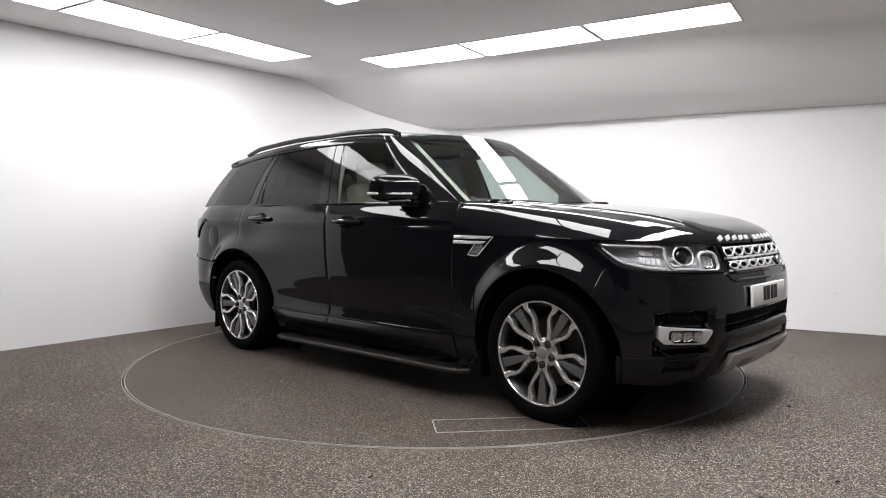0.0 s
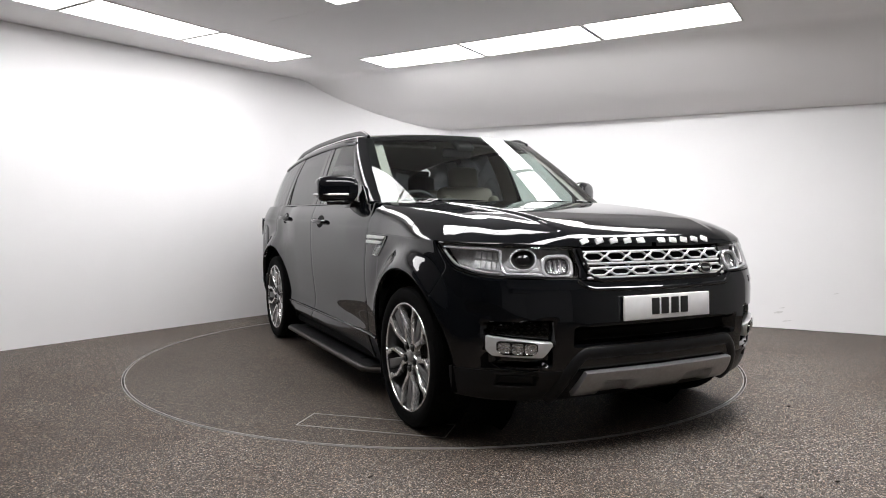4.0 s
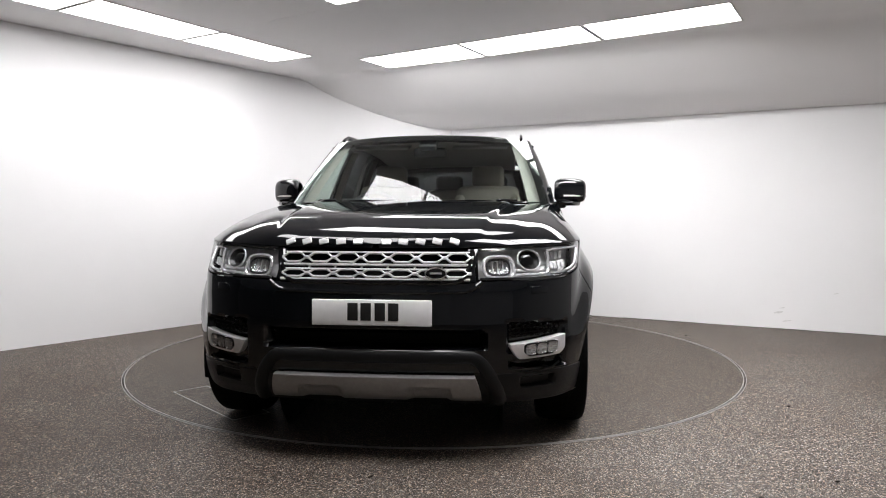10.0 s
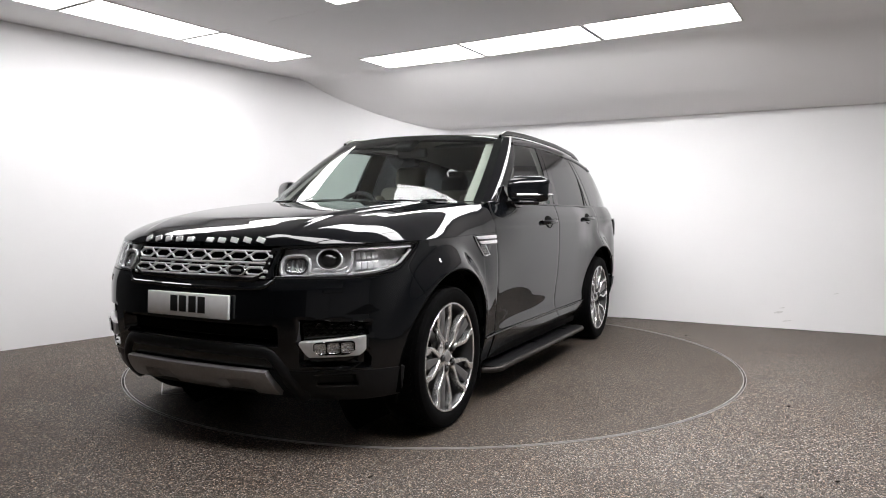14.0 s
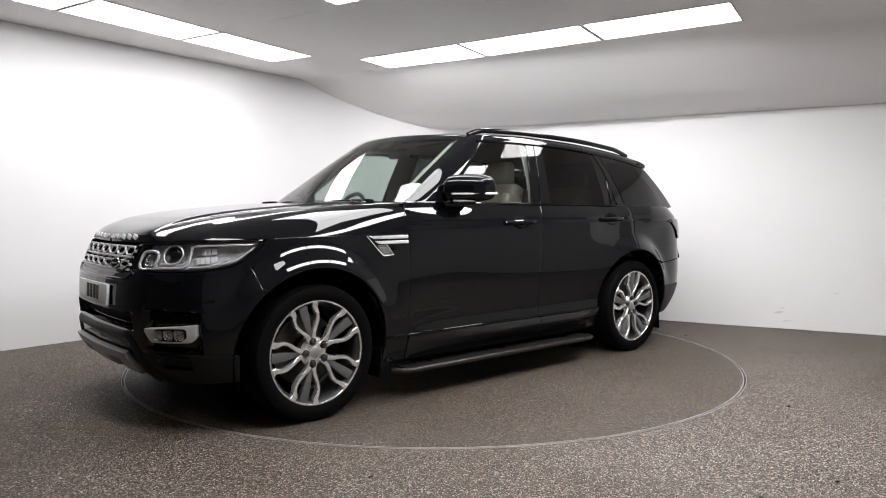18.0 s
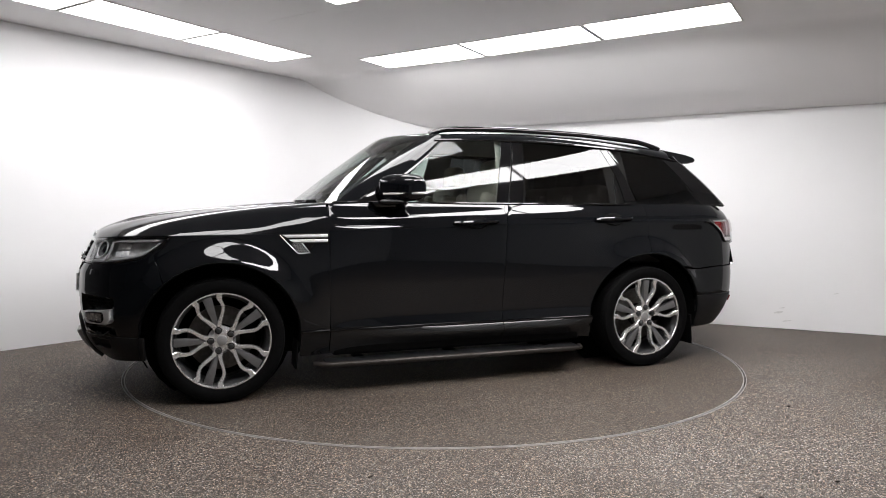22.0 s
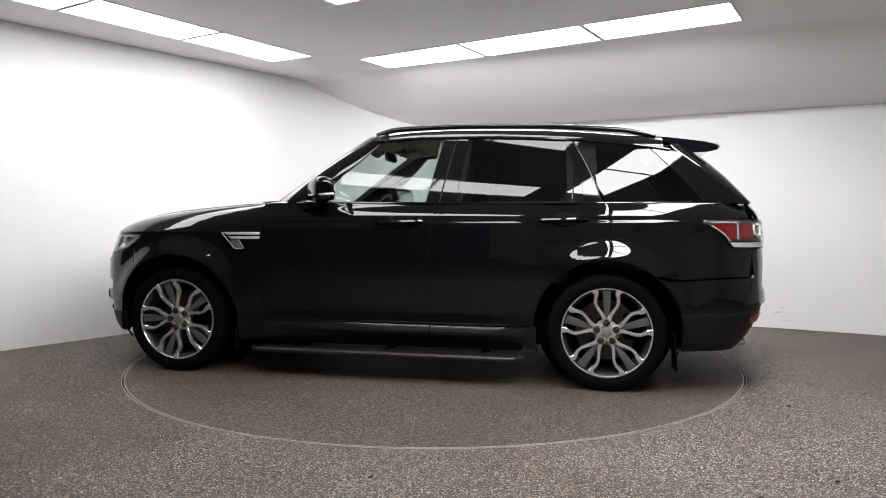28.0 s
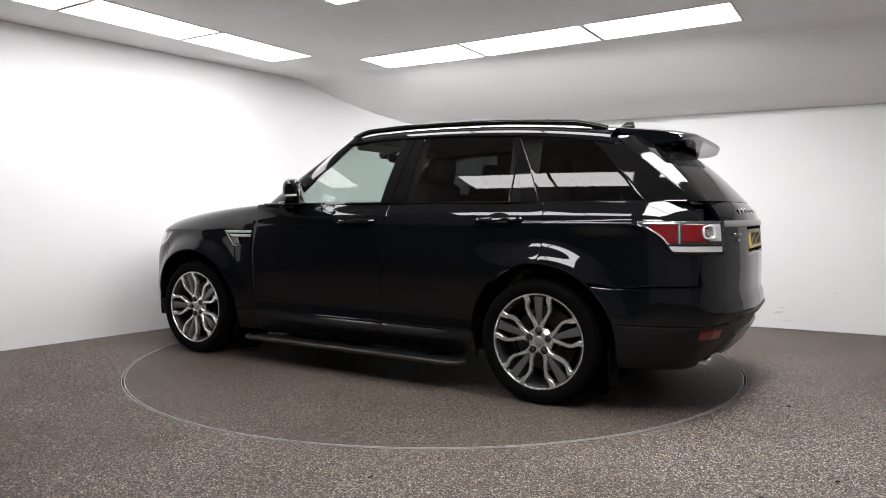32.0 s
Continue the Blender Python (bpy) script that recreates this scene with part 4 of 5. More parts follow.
        for i in range(8):
            for j in range(3):
                c, z = 0.62 + 0.028 * i + (0.014 if j % 2 else 0), 0.568 + 0.019 * j
                pts = [to3(c + 0.013 * math.cos(a), z + 0.010 * math.sin(a), -0.030) for a in np.linspace(0, 2 * math.pi, 7)]
                sweep(pts, 0.0025, 5, mesh, caps=False)
        part("vent_mesh", mesh, DARK, CAR)
        part("pocket_edge", sweep([to3(0.65, 0.408, 0.0), to3(0.68, 0.400, 0.002), to3(0.79, 0.408, 0.002), to3(0.825, 0.432, 0.0)], 0.005, 8), PAINT, CAR)
        # lamp washer cover
        part("washer_cover", prism([(0.688, 0.748), (0.765, 0.750), (0.765, 0.780), (0.692, 0.778)], -0.01, 0.003, to3, bevel=0.002), PAINT, CAR)
    # number plate with plain bars
    x0 = 2.482
    pl = part("front_plate", rbox(0.016, 0.524, 0.112, pose(x0, 0, 0.672, 0, -2.5, 0), 0.004), PLATEW, CAR, "white plate with black characters as bars")
    for c in (-0.0815, -0.024, 0.038, 0.0965):
        part("bar", rbox(0.004, 0.045, 0.076, pose(x0 + 0.0085, c, 0.676, 0, -2.5, 0), 0.001), INK, pl)
    part("bar", rbox(0.003, 0.115, 0.004, pose(x0 + 0.0085, 0.01, 0.624, 0, -2.5, 0), 0), INK, pl)
    part("bar", rbox(0.003, 0.026, 0.003, pose(x0 + 0.0085, 0.232, 0.623, 0, -2.5, 0), 0), INK, pl)
    part("plinth", rbox(0.05, 0.50, 0.10, pose(x0 - 0.028, 0, 0.670), 0.006), DARK, pl)


build_nose()


def build_grille():
    grid = [[skin(u_fy(y), z, -0.055) for z in np.linspace(0.79, 0.944, 6)] for y in np.linspace(-0.47, 0.47, 25)]
    gr = part("grille", sheet(grid, 0), DARK, CAR, "silver two-bar honeycomb grille in a black frame")
    to3 = lambda a, b, h: skin(u_fy(a), b, h)
    for z0, z1, hw in ((0.874, 0.928, 0.436), (0.812, 0.856, 0.424)):
        bm = bmesh.new()
        n = 7
        sx = 2 * hw / n
        ys = np.linspace(-hw, hw, 40)
        sweep([to3(y, z0, 0.0) for y in ys], 0.0060, 8, bm)
        sweep([to3(y, z1, 0.0) for y in ys], 0.0040, 6, bm)
        zm = (z0 + z1) / 2 + 0.004
        for k in range(n):
            c = -hw + sx * (k + 0.5)
            h = (z1 - z0) * 0.36
            pts = [(c - sx * 0.46, zm), (c - sx * 0.24, zm + h), (c + sx * 0.24, zm + h), (c + sx * 0.46, zm), (c + sx * 0.24, zm - h), (c - sx * 0.24, zm - h), (c - sx * 0.46, zm)]
            sweep([to3(a, b, 0.003) for a, b in pts], 0.0058, 8, bm, caps=False)
            sweep([to3(c + sx * 0.44, zm, 0.003), to3(c + sx * 0.56, zm, 0.003)], 0.0078, 8, bm)
        part("grille_bar", bm, SILVERP, gr, "silver honeycomb bar")
    for k in range(6):
        y = -0.30 + 0.12 * k
        part("rib", rbox(0.02, 0.006, 0.014, Matrix.Translation(skin(u_fy(y), 0.866, -0.012)), 0.002), SILVERP, gr)
    # black frame round it
    fr = [(-0.44, 0.940), (-0.425, 0.87), (-0.40, 0.815), (-0.36, 0.800), (0.0, 0.797), (0.36, 0.800), (0.40, 0.815), (0.425, 0.87), (0.44, 0.940)]
    pts = []
    for (a, b), (c, d) in zip(fr, fr[1:]):
        for k in np.linspace(0, 1, 10)[:-1]:
            pts.append(to3(a + (c - a) * k, b + (d - b) * k, -0.006))
    part("frame", sweep(pts, 0.013, 8), GLOSS, gr)
    for s in (1, -1):
        outl = [(0.418, 0.944), (0.475, 0.948), (0.462, 0.90), (0.448, 0.85), (0.455, 0.803), (0.395, 0.798), (0.405, 0.85)]
        part("cheek", prism(outl, -0.05, -0.008, lambda a, b, h: skin(s * u_fy(a), b, h), bevel=0.004), PAINT, gr)
    lip = [(-0.475, 0.800), (-0.455, 0.785), (-0.43, 0.770), (-0.40, 0.762), (-0.2, 0.758), (0.0, 0.757), (0.2, 0.758), (0.40, 0.762), (0.43, 0.770), (0.455, 0.785), (0.475, 0.800)]
    part("surround", sweep([to3(a, b, -0.004) for a, b in lip], 0.011, 10), PAINT, gr)
    badge = lathe([(0.0, 0.012), (0.040, 0.010), (0.046, 0.004), (0.046, -0.02)], 32, "x")
    bmesh.ops.scale(badge, vec=(1, 1, 0.55), verts=badge.verts)
    p = skin(u_fy(0.275), 0.838, 0.014)
    bmesh.ops.transform(badge, matrix=Matrix.Translation(p) @ pose(0, 0, 0, 0, -14, 8), verts=badge.verts)
    bd = part("badge", badge, GLOSS, gr, "small oval dark badge with a silver rim")
    rim = [Matrix.Translation(p) @ pose(0, 0, 0, 0, -14, 8) @ Vector((0.008, 0.045 * math.cos(a), 0.0247 * math.sin(a))) for a in np.linspace(0, 2 * math.pi, 28)]
    part("badge_rim", sweep(rim, 0.0042, 6, caps=False), CHROME, bd)
    part("bar", rbox(0.004, 0.052, 0.009, Matrix.Translation(p) @ pose(0, 0, 0, 0, -14, 8) @ Matrix.Translation((0.0115, 0, 0)), 0.001), SATIN, bd)
    # raised bright blocks in place of the lettering
    for y in [-0.394 + 0.0785 * k for k in range(5)] + [0.048 + 0.0752 * k for k in range(5)]:
        i = [i for i in range(len(BE)) if BE[i].y >= abs(y)][0]
        while i < len(BE) - 2 and bonnet_at(i, y / BE[i].y).z < EMBLEM_Z:
            i += 1
        p, q = bonnet_at(i, y / BE[i].y), bonnet_at(i + 1, y / BE[i + 1].y)
        up = (q - p).normalized()
        across = (bonnet_at(i, (y + 0.01) / BE[i].y) - bonnet_at(i, (y - 0.01) / BE[i].y)).normalized()
        out = across.cross(up).normalized()
        up = out.cross(across)
        m = Matrix((out, across, up)).transposed().to_4x4()
        part("emblem_block", rbox(0.008, 0.043, 0.026, Matrix.Translation(p + out * 0.003) @ m, 0.0025), BRIGHT, BONNET, "raised bright silver block")



build_grille()


def build_headlamp(s):
    """A dark bowl behind a clear lens: a bright-framed oval by the grille, a round projector, a bright strip along the foot and facets at the side."""
    ua, ub = u_fy(0.470), u_x(1.945)
    lo = lambda u: lamp_low(abs(u)) + 0.003
    hi = lambda u: max(lo(u) + 0.004, bonnet_cut(abs(u)) - 0.005)
    lens = part("headlamp", skin_patch(fix(ua), fix(ub), lo, hi, 40, 10, d=-0.004, thick=0.0, side=s), LENS, CAR, "clear headlamp with a bright oval, dark projector and light strip")
    part("housing", skin_patch(fix(ua), fix(ub), lo, hi, 40, 8, d=lambda u, z: -0.062, thick=0.0, side=s), LAMPBOWL, lens)
    part("bezel", sweep([skin(s * u, lo(u) + 0.003, -0.010) for u in np.linspace(ua, ub, 40)], 0.008, 8), GLOSS, lens)
    part("bezel", sweep([skin(s * u, hi(u) - 0.004, -0.014) for u in np.linspace(ua, ub, 40)], 0.010, 8), GLOSS, lens)
    to3 = lambda a, b, h: skin(s * u_fy(a), b, h)

    def loop(cy, cz, ry, rz, p, n=48):
        out = []
        for k in range(n + 1):
            a = 2 * math.pi * k / n
            c, d = math.cos(a), math.sin(a)
            out.append((cy + ry * math.copysign(abs(c) ** p, c), cz + rz * math.copysign(abs(d) ** p, d)))
        return out

    def ring(name, shape, d, r, mat, label=""):
        part(name, sweep([to3(a, b, d) for a, b in shape], r, 8, caps=False), mat, lens, label)

    def bowl(name, cy, cz, ry, rz, p, levels, mat, label=""):
        """A dish: rings that shrink as they go deeper."""
        grid = [[to3(a, b, d) for a, b in loop(cy, cz, ry * k, rz * k, p, 28)] for k, d in levels]
        part(name, sheet(grid, 0, away=(0, 0, 0.8)), mat, lens, label)

    oy, oz = 0.562, 0.862
    ring("ring", loop(oy, oz, 0.070, 0.046, 0.62), -0.016, 0.0085, REFLECT, "thick bright oval ring")
    ring("ring", loop(oy, oz, 0.054, 0.033, 0.66), -0.026, 0.005, GREYALLOY)
    bowl("reflector", oy, oz, 0.052, 0.031, 0.66, ((1.0, -0.026), (0.86, -0.040), (0.60, -0.050), (0.02, -0.054)), CUT, "chrome dish")
    for k in (-1, 0, 1):
        part("divider", prism([(oy + 0.026 * k - 0.002, oz - 0.026), (oy + 0.026 * k + 0.002, oz - 0.026), (oy + 0.026 * k + 0.002, oz + 0.026), (oy + 0.026 * k - 0.002, oz + 0.026)], -0.05, -0.034, to3), SILVERP, lens)
    py, pz = 0.712, 0.893
    ring("ring", loop(py, pz, 0.051, 0.046, 1.0), -0.020, 0.0042, SILVERP, "thin silver ring")
    bowl("shroud", py, pz, 0.049, 0.044, 1.0, ((1.0, -0.021), (0.90, -0.034), (0.74, -0.044)), GREYALLOY)
    bowl("projector", py, pz, 0.037, 0.034, 1.0, ((1.0, -0.044), (0.85, -0.034), (0.60, -0.027), (0.30, -0.0235), (0.02, -0.022)), GLOSS, "dark domed projector")
    # bright strip: out of the oval's foot, along the lamp's foot, up round the projector and back to the tail
    foot = [to3(oy + 0.045, oz - 0.046, -0.018)] + [skin(s * u, lo(u) + 0.016, -0.018) for u in np.linspace(u_fy(0.66), u_fy(0.775), 8)]
    turn = [to3(0.790, 0.842, -0.018), to3(0.798, 0.872, -0.018), to3(0.802, 0.905, -0.018), to3(0.803, 0.930, -0.018)]
    part("light_strip", sweep(foot + turn, 0.0075, 8), REFLECT, lens, "bright strip")
    tail = [skin(s * u, lo(u) + 0.017, -0.016) for u in np.linspace(u_fy(0.80), u_x(1.985), 16)]
    part("light_strip", sweep(tail, 0.006, 8), REFLECT, lens, "bright strip")
    upper = [to3(0.803, 0.930, -0.018)] + [skin(s * u, hi(u) - 0.022, -0.016) for u in np.linspace(u_fy(0.83), u_x(1.985), 10)]
    part("light_strip", sweep(upper, 0.0055, 8), REFLECT, lens)
    # stepped facets between the strips
    for k in range(4):
        a = 0.818 + 0.021 * k
        z0, z1 = lo(u_fy(a)) + 0.030, hi(u_fy(a)) - 0.034
        zm = (z0 + z1) / 2
        for za, zb, d in ((z0, zm - 0.003, -0.040 + 0.003 * k), (zm + 0.003, z1, -0.046 + 0.003 * k)):
            part("facet", prism([(a, za), (a + 0.018, za + 0.004), (a + 0.018, zb), (a, zb - 0.003)], d - 0.012, d, to3, bevel=0.002), FACET, lens)
    # lower shelf under the projector
    part("shelf", prism([(0.645, 0.842), (0.70, 0.838), (0.772, 0.842), (0.782, 0.862), (0.760, 0.850), (0.70, 0.846), (0.652, 0.856)], -0.050, -0.022, to3, bevel=0.002), SILVERP, lens)


for s in (1, -1):
    build_headlamp(s)


# ---- tail ----
def build_tail():
    # painted bumper corner, plastic foot
    for s in (1, -1):
        a0 = lambda z: u_x(HUBR - math.sqrt(max(0.0, ARCH ** 2 - max(0.0, z - HUBZ) ** 2)) - 0.003)
        part("rear_bumper_corner", skin_patch(a0, fix(u_ry(0.60)), lambda u: 0.505, by([u_x(-1.5), u_x(-1.72), u_x(-1.95), u_ry(0.842), u_ry(0.832), u_ry(0.55)], [0.713, 0.693, 0.708, 0.713, 0.885, 0.885]), 60, 14, d=-0.0015, side=s), PAINT, CAR)
        part("rear_bumper_side", skin_patch(a0, fix(u_ry(0.60)), fix(0.255), fix(0.498), 36, 12, d=0.004, side=s), PLASTIC, CAR, "matt dark plastic lower bumper")
        to3 = lambda a, b, h: skin(s * u_ry(a), b, h)
        part("fog_reflector", skin_patch(fix(u_ry(0.835)), fix(u_ry(0.69)), fix(0.430), by([u_ry(0.84), u_ry(0.69)], [0.470, 0.482]), 14, 5, d=0.014, thick=0.014, side=s), REDLENS, CAR, "red bumper reflector")
        part("exhaust_tip", rbox(0.12, 0.12, 0.045, pose(-2.10, 0.60 * s, 0.285), 0.018), CHROME, CAR, "flat chrome exhaust tip")
    gridf = lambda y0, zs, d: [[skin(u_ry(y) if y != 0 else UMAX, z, d(y, z)) for z in zs] for y in np.linspace(-y0, y0, 41)]

    def gate_d(y, z):
        return -0.06 * box_depth(abs(y), z, -0.2, 0.30, 0.875, 1.045, 0.02)
    part("tailgate", sheet(gridf(0.69, [0.545] + list(np.linspace(0.55, 1.165, 40)) + [1.17], gate_d), 0.02), PAINT, CAR)
    part("rear_bumper", sheet(gridf(0.60, list(np.linspace(0.30, 0.54, 16)), lambda y, z: 0.012 * box_depth(abs(y), z, -0.2, 0.5, 0.49, 0.56, 0.02)), 0.02), PLASTIC, CAR, "matt dark plastic rear bumper")
    part("rear_skid_plate", sheet(gridf(0.42, list(np.linspace(0.29, 0.42, 10)), lambda y, z: 0.02), 0.02), SATIN, CAR, "satin silver rear skid plate")
    # bright strip over the plate
    tr = sheet(gridf(0.655, [1.032, 1.035, 1.045, 1.055, 1.062, 1.065], lambda y, z: 0.010), 0.02)
    part("tailgate_trim", tr, SATIN, CAR, "satin silver strip")
    pl = part("rear_plate", rbox(0.012, 0.524, 0.112, pose(-2.300, 0, 0.955, 0, 8, 0), 0.004), PLATEY, CAR, "yellow plate with plain bars")
    for k in range(7):
        part("bar", rbox(0.004, 0.024, 0.07, pose(-2.307, -0.19 + 0.063 * k, 0.955, 0, 8, 0), 0.001), INK, pl)
    # chrome blocks in place of the lettering
    for k in range(10):
        y = -0.40 + 0.08 * k + (0.04 if k > 4 else -0.02)
        part("emblem_block", rbox(0.008, 0.045, 0.026, Matrix.Translation(skin(u_ry(y), 1.118, 0.002)) @ pose(0, 0, 0, 0, 22, 0), 0.002), CHROME, CAR, "raised chrome block")
    for k in range(5):
        part("emblem_block", rbox(0.006, 0.022, 0.014, Matrix.Translation(skin(u_ry(0.56 - 0.027 * k), 0.985, 0.002)), 0.001), CHROME, CAR, "raised chrome block")
    for s in (1, -1):
        part("emblem_block", rbox(0.006, 0.05, 0.010, Matrix.Translation(skin(u_ry(0.49), 0.955, 0.002)), 0.001), SATIN, CAR)
    # tail lamps
    for s in (1, -1):
        ua, ub = u_x(-1.84), u_ry(0.70)
        hi = lambda u: 1.062
        lo = by([u_x(-1.84), u_x(-1.90), u_x(-1.97), u_x(-2.02), u_ry(0.8), u_ry(0.66)], [1.046, 1.015, 0.965, 0.90, 0.897, 0.897])
        lamp = part("tail_lamp", skin_patch(fix(ua), fix(ub), lo, hi, 44, 14, d=0.004, thick=0.03, side=s), DASH, CAR, "wraparound red and clear tail lamp in a dark surround")
        lo2 = lambda u: max(0.948, lo(u) + 0.012)
        part("red_lens", skin_patch(fix(u_x(-1.90)), fix(u_x(-2.035)), lo2, fix(1.046), 20, 10, d=0.010, thick=0.006, side=s), REDLENS, lamp, "red lens")
        part("red_lens", skin_patch(fix(u_x(-2.060)), fix(u_ry(0.80)), fix(0.955), fix(1.046), 10, 8, d=0.009, thick=0.006, side=s), REDLENS, lamp, "red lens")
        part("clear_lens", skin_patch(fix(u_ry(0.79)), fix(u_ry(0.712)), fix(0.955), fix(1.046), 10, 8, d=0.009, thick=0.006, side=s), REFLECT, lamp, "clear lens")
        part("clear_lens", skin_patch(fix(u_x(-1.985)), fix(u_ry(0.708)), lambda u: max(0.899, lo(u) + 0.003), fix(0.930), 20, 4, d=0.009, thick=0.006, side=s), PALELENS, lamp, "clear foot strip")
        rim = [skin(s * u, 1.050, 0.010) for u in np.linspace(u_x(-1.885), u_x(-2.047), 12)]
        rim += [skin(s * u_x(-2.047), z, 0.010) for z in (1.03, 1.0, 0.97, 0.945)]
        part("light_strip", sweep(rim, 0.0045, 6), REFLECT, lamp, "thin pale strip")
        part("light_strip", sweep([skin(s * u, lo2(u) - 0.006, 0.010) for u in np.linspace(u_x(-1.885), u_x(-2.0), 16)], 0.0045, 6), REFLECT, lamp)
        to3 = lambda a, b, h: skin(s * u_ry(a), b, h)
        part("ring", sweep([to3(0.795 + 0.030 * math.copysign(abs(math.cos(a)) ** 0.6, math.cos(a)), 1.003 + 0.032 * math.copysign(abs(math.sin(a)) ** 0.6, math.sin(a)), 0.014) for a in np.linspace(0, 2 * math.pi, 28)], 0.006, 6, caps=False), PALELENS, lamp)
        part("reflector", skin_patch(fix(u_ry(0.818)), fix(u_ry(0.775)), fix(0.985), fix(1.022), 6, 4, d=0.0125, thick=0.004, side=s), CUT, lamp, "bright faceted square")
        part("seam", sweep([skin(s * u, 0.935, 0.008) for u in np.linspace(u_x(-2.0), u_ry(0.708), 16)], 0.005, 6), GLOSS, lamp)
        part("cover", skin_patch(fix(ua), fix(ub), lo, hi, 40, 10, d=0.017, thick=0.012, side=s), LENS, lamp, "clear cover")
        part("bezel", sweep([skin(s * u, lo(u) - 0.004, 0.006) for u in np.linspace(u_x(-1.80), ub, 40)], 0.007, 6), GLOSS, CAR)


build_tail()


# ---- side fittings ----
def build_side(s):
    # wing vent
    to3 = lambda a, b, h: skin(s * u_x(a), b, h)
    vent = part("wing_vent", prism([(1.315, 0.978), (1.022, 0.980), (1.022, 0.925), (1.10, 0.918), (1.155, 0.855), (1.185, 0.858), (1.25, 0.92)], -0.02, 0.0045, to3, bevel=0.002), GLOSS, CAR, "black wing vent with two silver bars")
    for a0, z0, z1 in ((1.295, 0.957, 0.974), (1.258, 0.928, 0.945)):
        part("vent_bar", prism([(a0, z1), (1.026, z1 + 0.002), (1.026, z0), (a0 - 0.03, z0)], 0.0, 0.012, to3, bevel=0.003), SILVERP, vent, "silver bar")
    edge = [(1.305, 0.972), (1.26, 0.922), (1.207, 0.864), (1.19, 0.861), (1.135, 0.866), (1.158, 0.895), (1.18, 0.925)]
    part("vent_edge", sweep([to3(a, b, 0.005) for a, b in edge], 0.0028, 6), SILVERP, vent, "thin silver edge")
    bm = bmesh.new()
    for i in range(5):
        for j in range(4):
            z = 0.874 + 0.0135 * j
            c = 1.198 + (z - 0.866) * 0.80 - 0.0145 * i - (0.007 if j % 2 else 0)
            if c < 1.143 + (z - 0.866) * 0.75:
                continue
            sweep([to3(c + 0.0075 * math.cos(a), z + 0.0075 * math.sin(a), 0.0055) for a in np.linspace(0, 2 * math.pi, 7)], 0.0013, 5, bm, caps=False)
    part("vent_mesh", bm, SATIN, vent, "silver mesh")
    # door handles
    for x0, x1, z in ((0.20, -0.10, 1.045), (-0.86, -1.15, 1.063)):
        mid = (x0 + x1) / 2
        cup = [(mid + 0.085 * math.cos(a), z + 0.045 * math.sin(a)) for a in np.linspace(0, 2 * math.pi, 25)[:-1]]
        cp = part("handle_cup", prism(cup, -0.02, 0.001, to3, bevel=0.002), DARK, CAR)
        pts = [to3(x0 - (x0 - x1) * k, z - 0.002 + 0.010 * k, 0.004 + 0.034 * math.sin(math.pi * min(1, max(0, k))) ** 0.6) for k in np.linspace(0, 1, 16)]
        part("door_handle", sweep(pts, 0.016, 10, flat=0.9), PAINT, CAR, "black pull handle")
    # mirror
    sh = bmesh.new()
    rings = []
    pa, pb = pchip([0, 0.08, 0.3, 0.7, 0.9, 0.97, 1.0], [0.74, 0.92, 1.0, 0.98, 0.88, 0.74, 0.50]), pchip([0, 0.08, 0.3, 0.7, 0.9, 0.97, 1.0], [0.66, 0.90, 1.0, 0.97, 0.86, 0.72, 0.50])
    prof = [(k, pa(k), pb(k)) for k in (0, 0.03, 0.08, 0.16, 0.3, 0.45, 0.6, 0.7, 0.8, 0.87, 0.92, 0.96, 0.985, 1.0)]
    grid = []
    for k, a, b in prof:
        y = 0.885 + 0.220 * k
        ring = []
        for i in range(48):
            t = 2 * math.pi * i / 48
            c, d = math.cos(t), math.sin(t)
            px = 0.078 * a * math.copysign(abs(c) ** 0.75, c)
            pz = 0.086 * b * math.copysign(abs(d) ** (0.85 if d > 0 else 0.6), d)
            if c > 0:
                px *= 0.95
            ring.append(Vector((0.640 + px - 0.14 * k, s * y, 1.260 + pz)))
        ring.append(ring[0].copy())
        grid.append(ring)
    mir = part("door_mirror", sheet(grid, 0, away=(0, s * 0.98, 1.248), slide=0.99), PAINT, CAR, "gloss black door mirror")
    end = bmesh.new()
    end.faces.new([end.verts.new(p) for p in grid[-1][:-1]])
    part("mirror_cap", end, PAINT, mir)
    part("mirror_glass", prism([(0.90, 1.188), (1.05, 1.192), (1.075, 1.25), (1.05, 1.310), (0.91, 1.310)], 0, 0.006, lambda a, b, h: (0.553 - 0.62 * (a - 0.9) - h, s * a, b), bevel=0.002), CHROME, mir, "mirror glass")
    pts = [(0.672, s * 0.94, 1.224), (0.640, s * 0.99, 1.224), (0.606, s * 1.04, 1.224), (0.574, s * 1.075, 1.225), (0.530, s * 1.101, 1.225), (0.478, s * 1.108, 1.226), (0.440, s * 1.098, 1.227)]
    part("indicator", sweep(pts, 0.008, 8), PALELENS, mir, "pale indicator strip")
    part("mirror_foot", rbox(0.15, 0.16, 0.030, pose(0.610, s * 0.960, 1.172, 0, 0, -28 * s), 0.013, 3), GLOSS, mir)
    part("mirror_arm", prism([(0.60, 1.140), (0.73, 1.140), (0.76, 1.178), (0.58, 1.178)], 0.82, 0.955, lambda a, b, h: (a, s * h, b), bevel=0.01), GLOSS, mir)
    part("mirror_sail", prism([(0.84, 1.168), (0.66, 1.168), (0.645, 1.29), (0.70, 1.278)], 0.0, 0.012, lambda a, b, h: cab(a, b, h, s), bevel=0.003), GLOSS, mir)
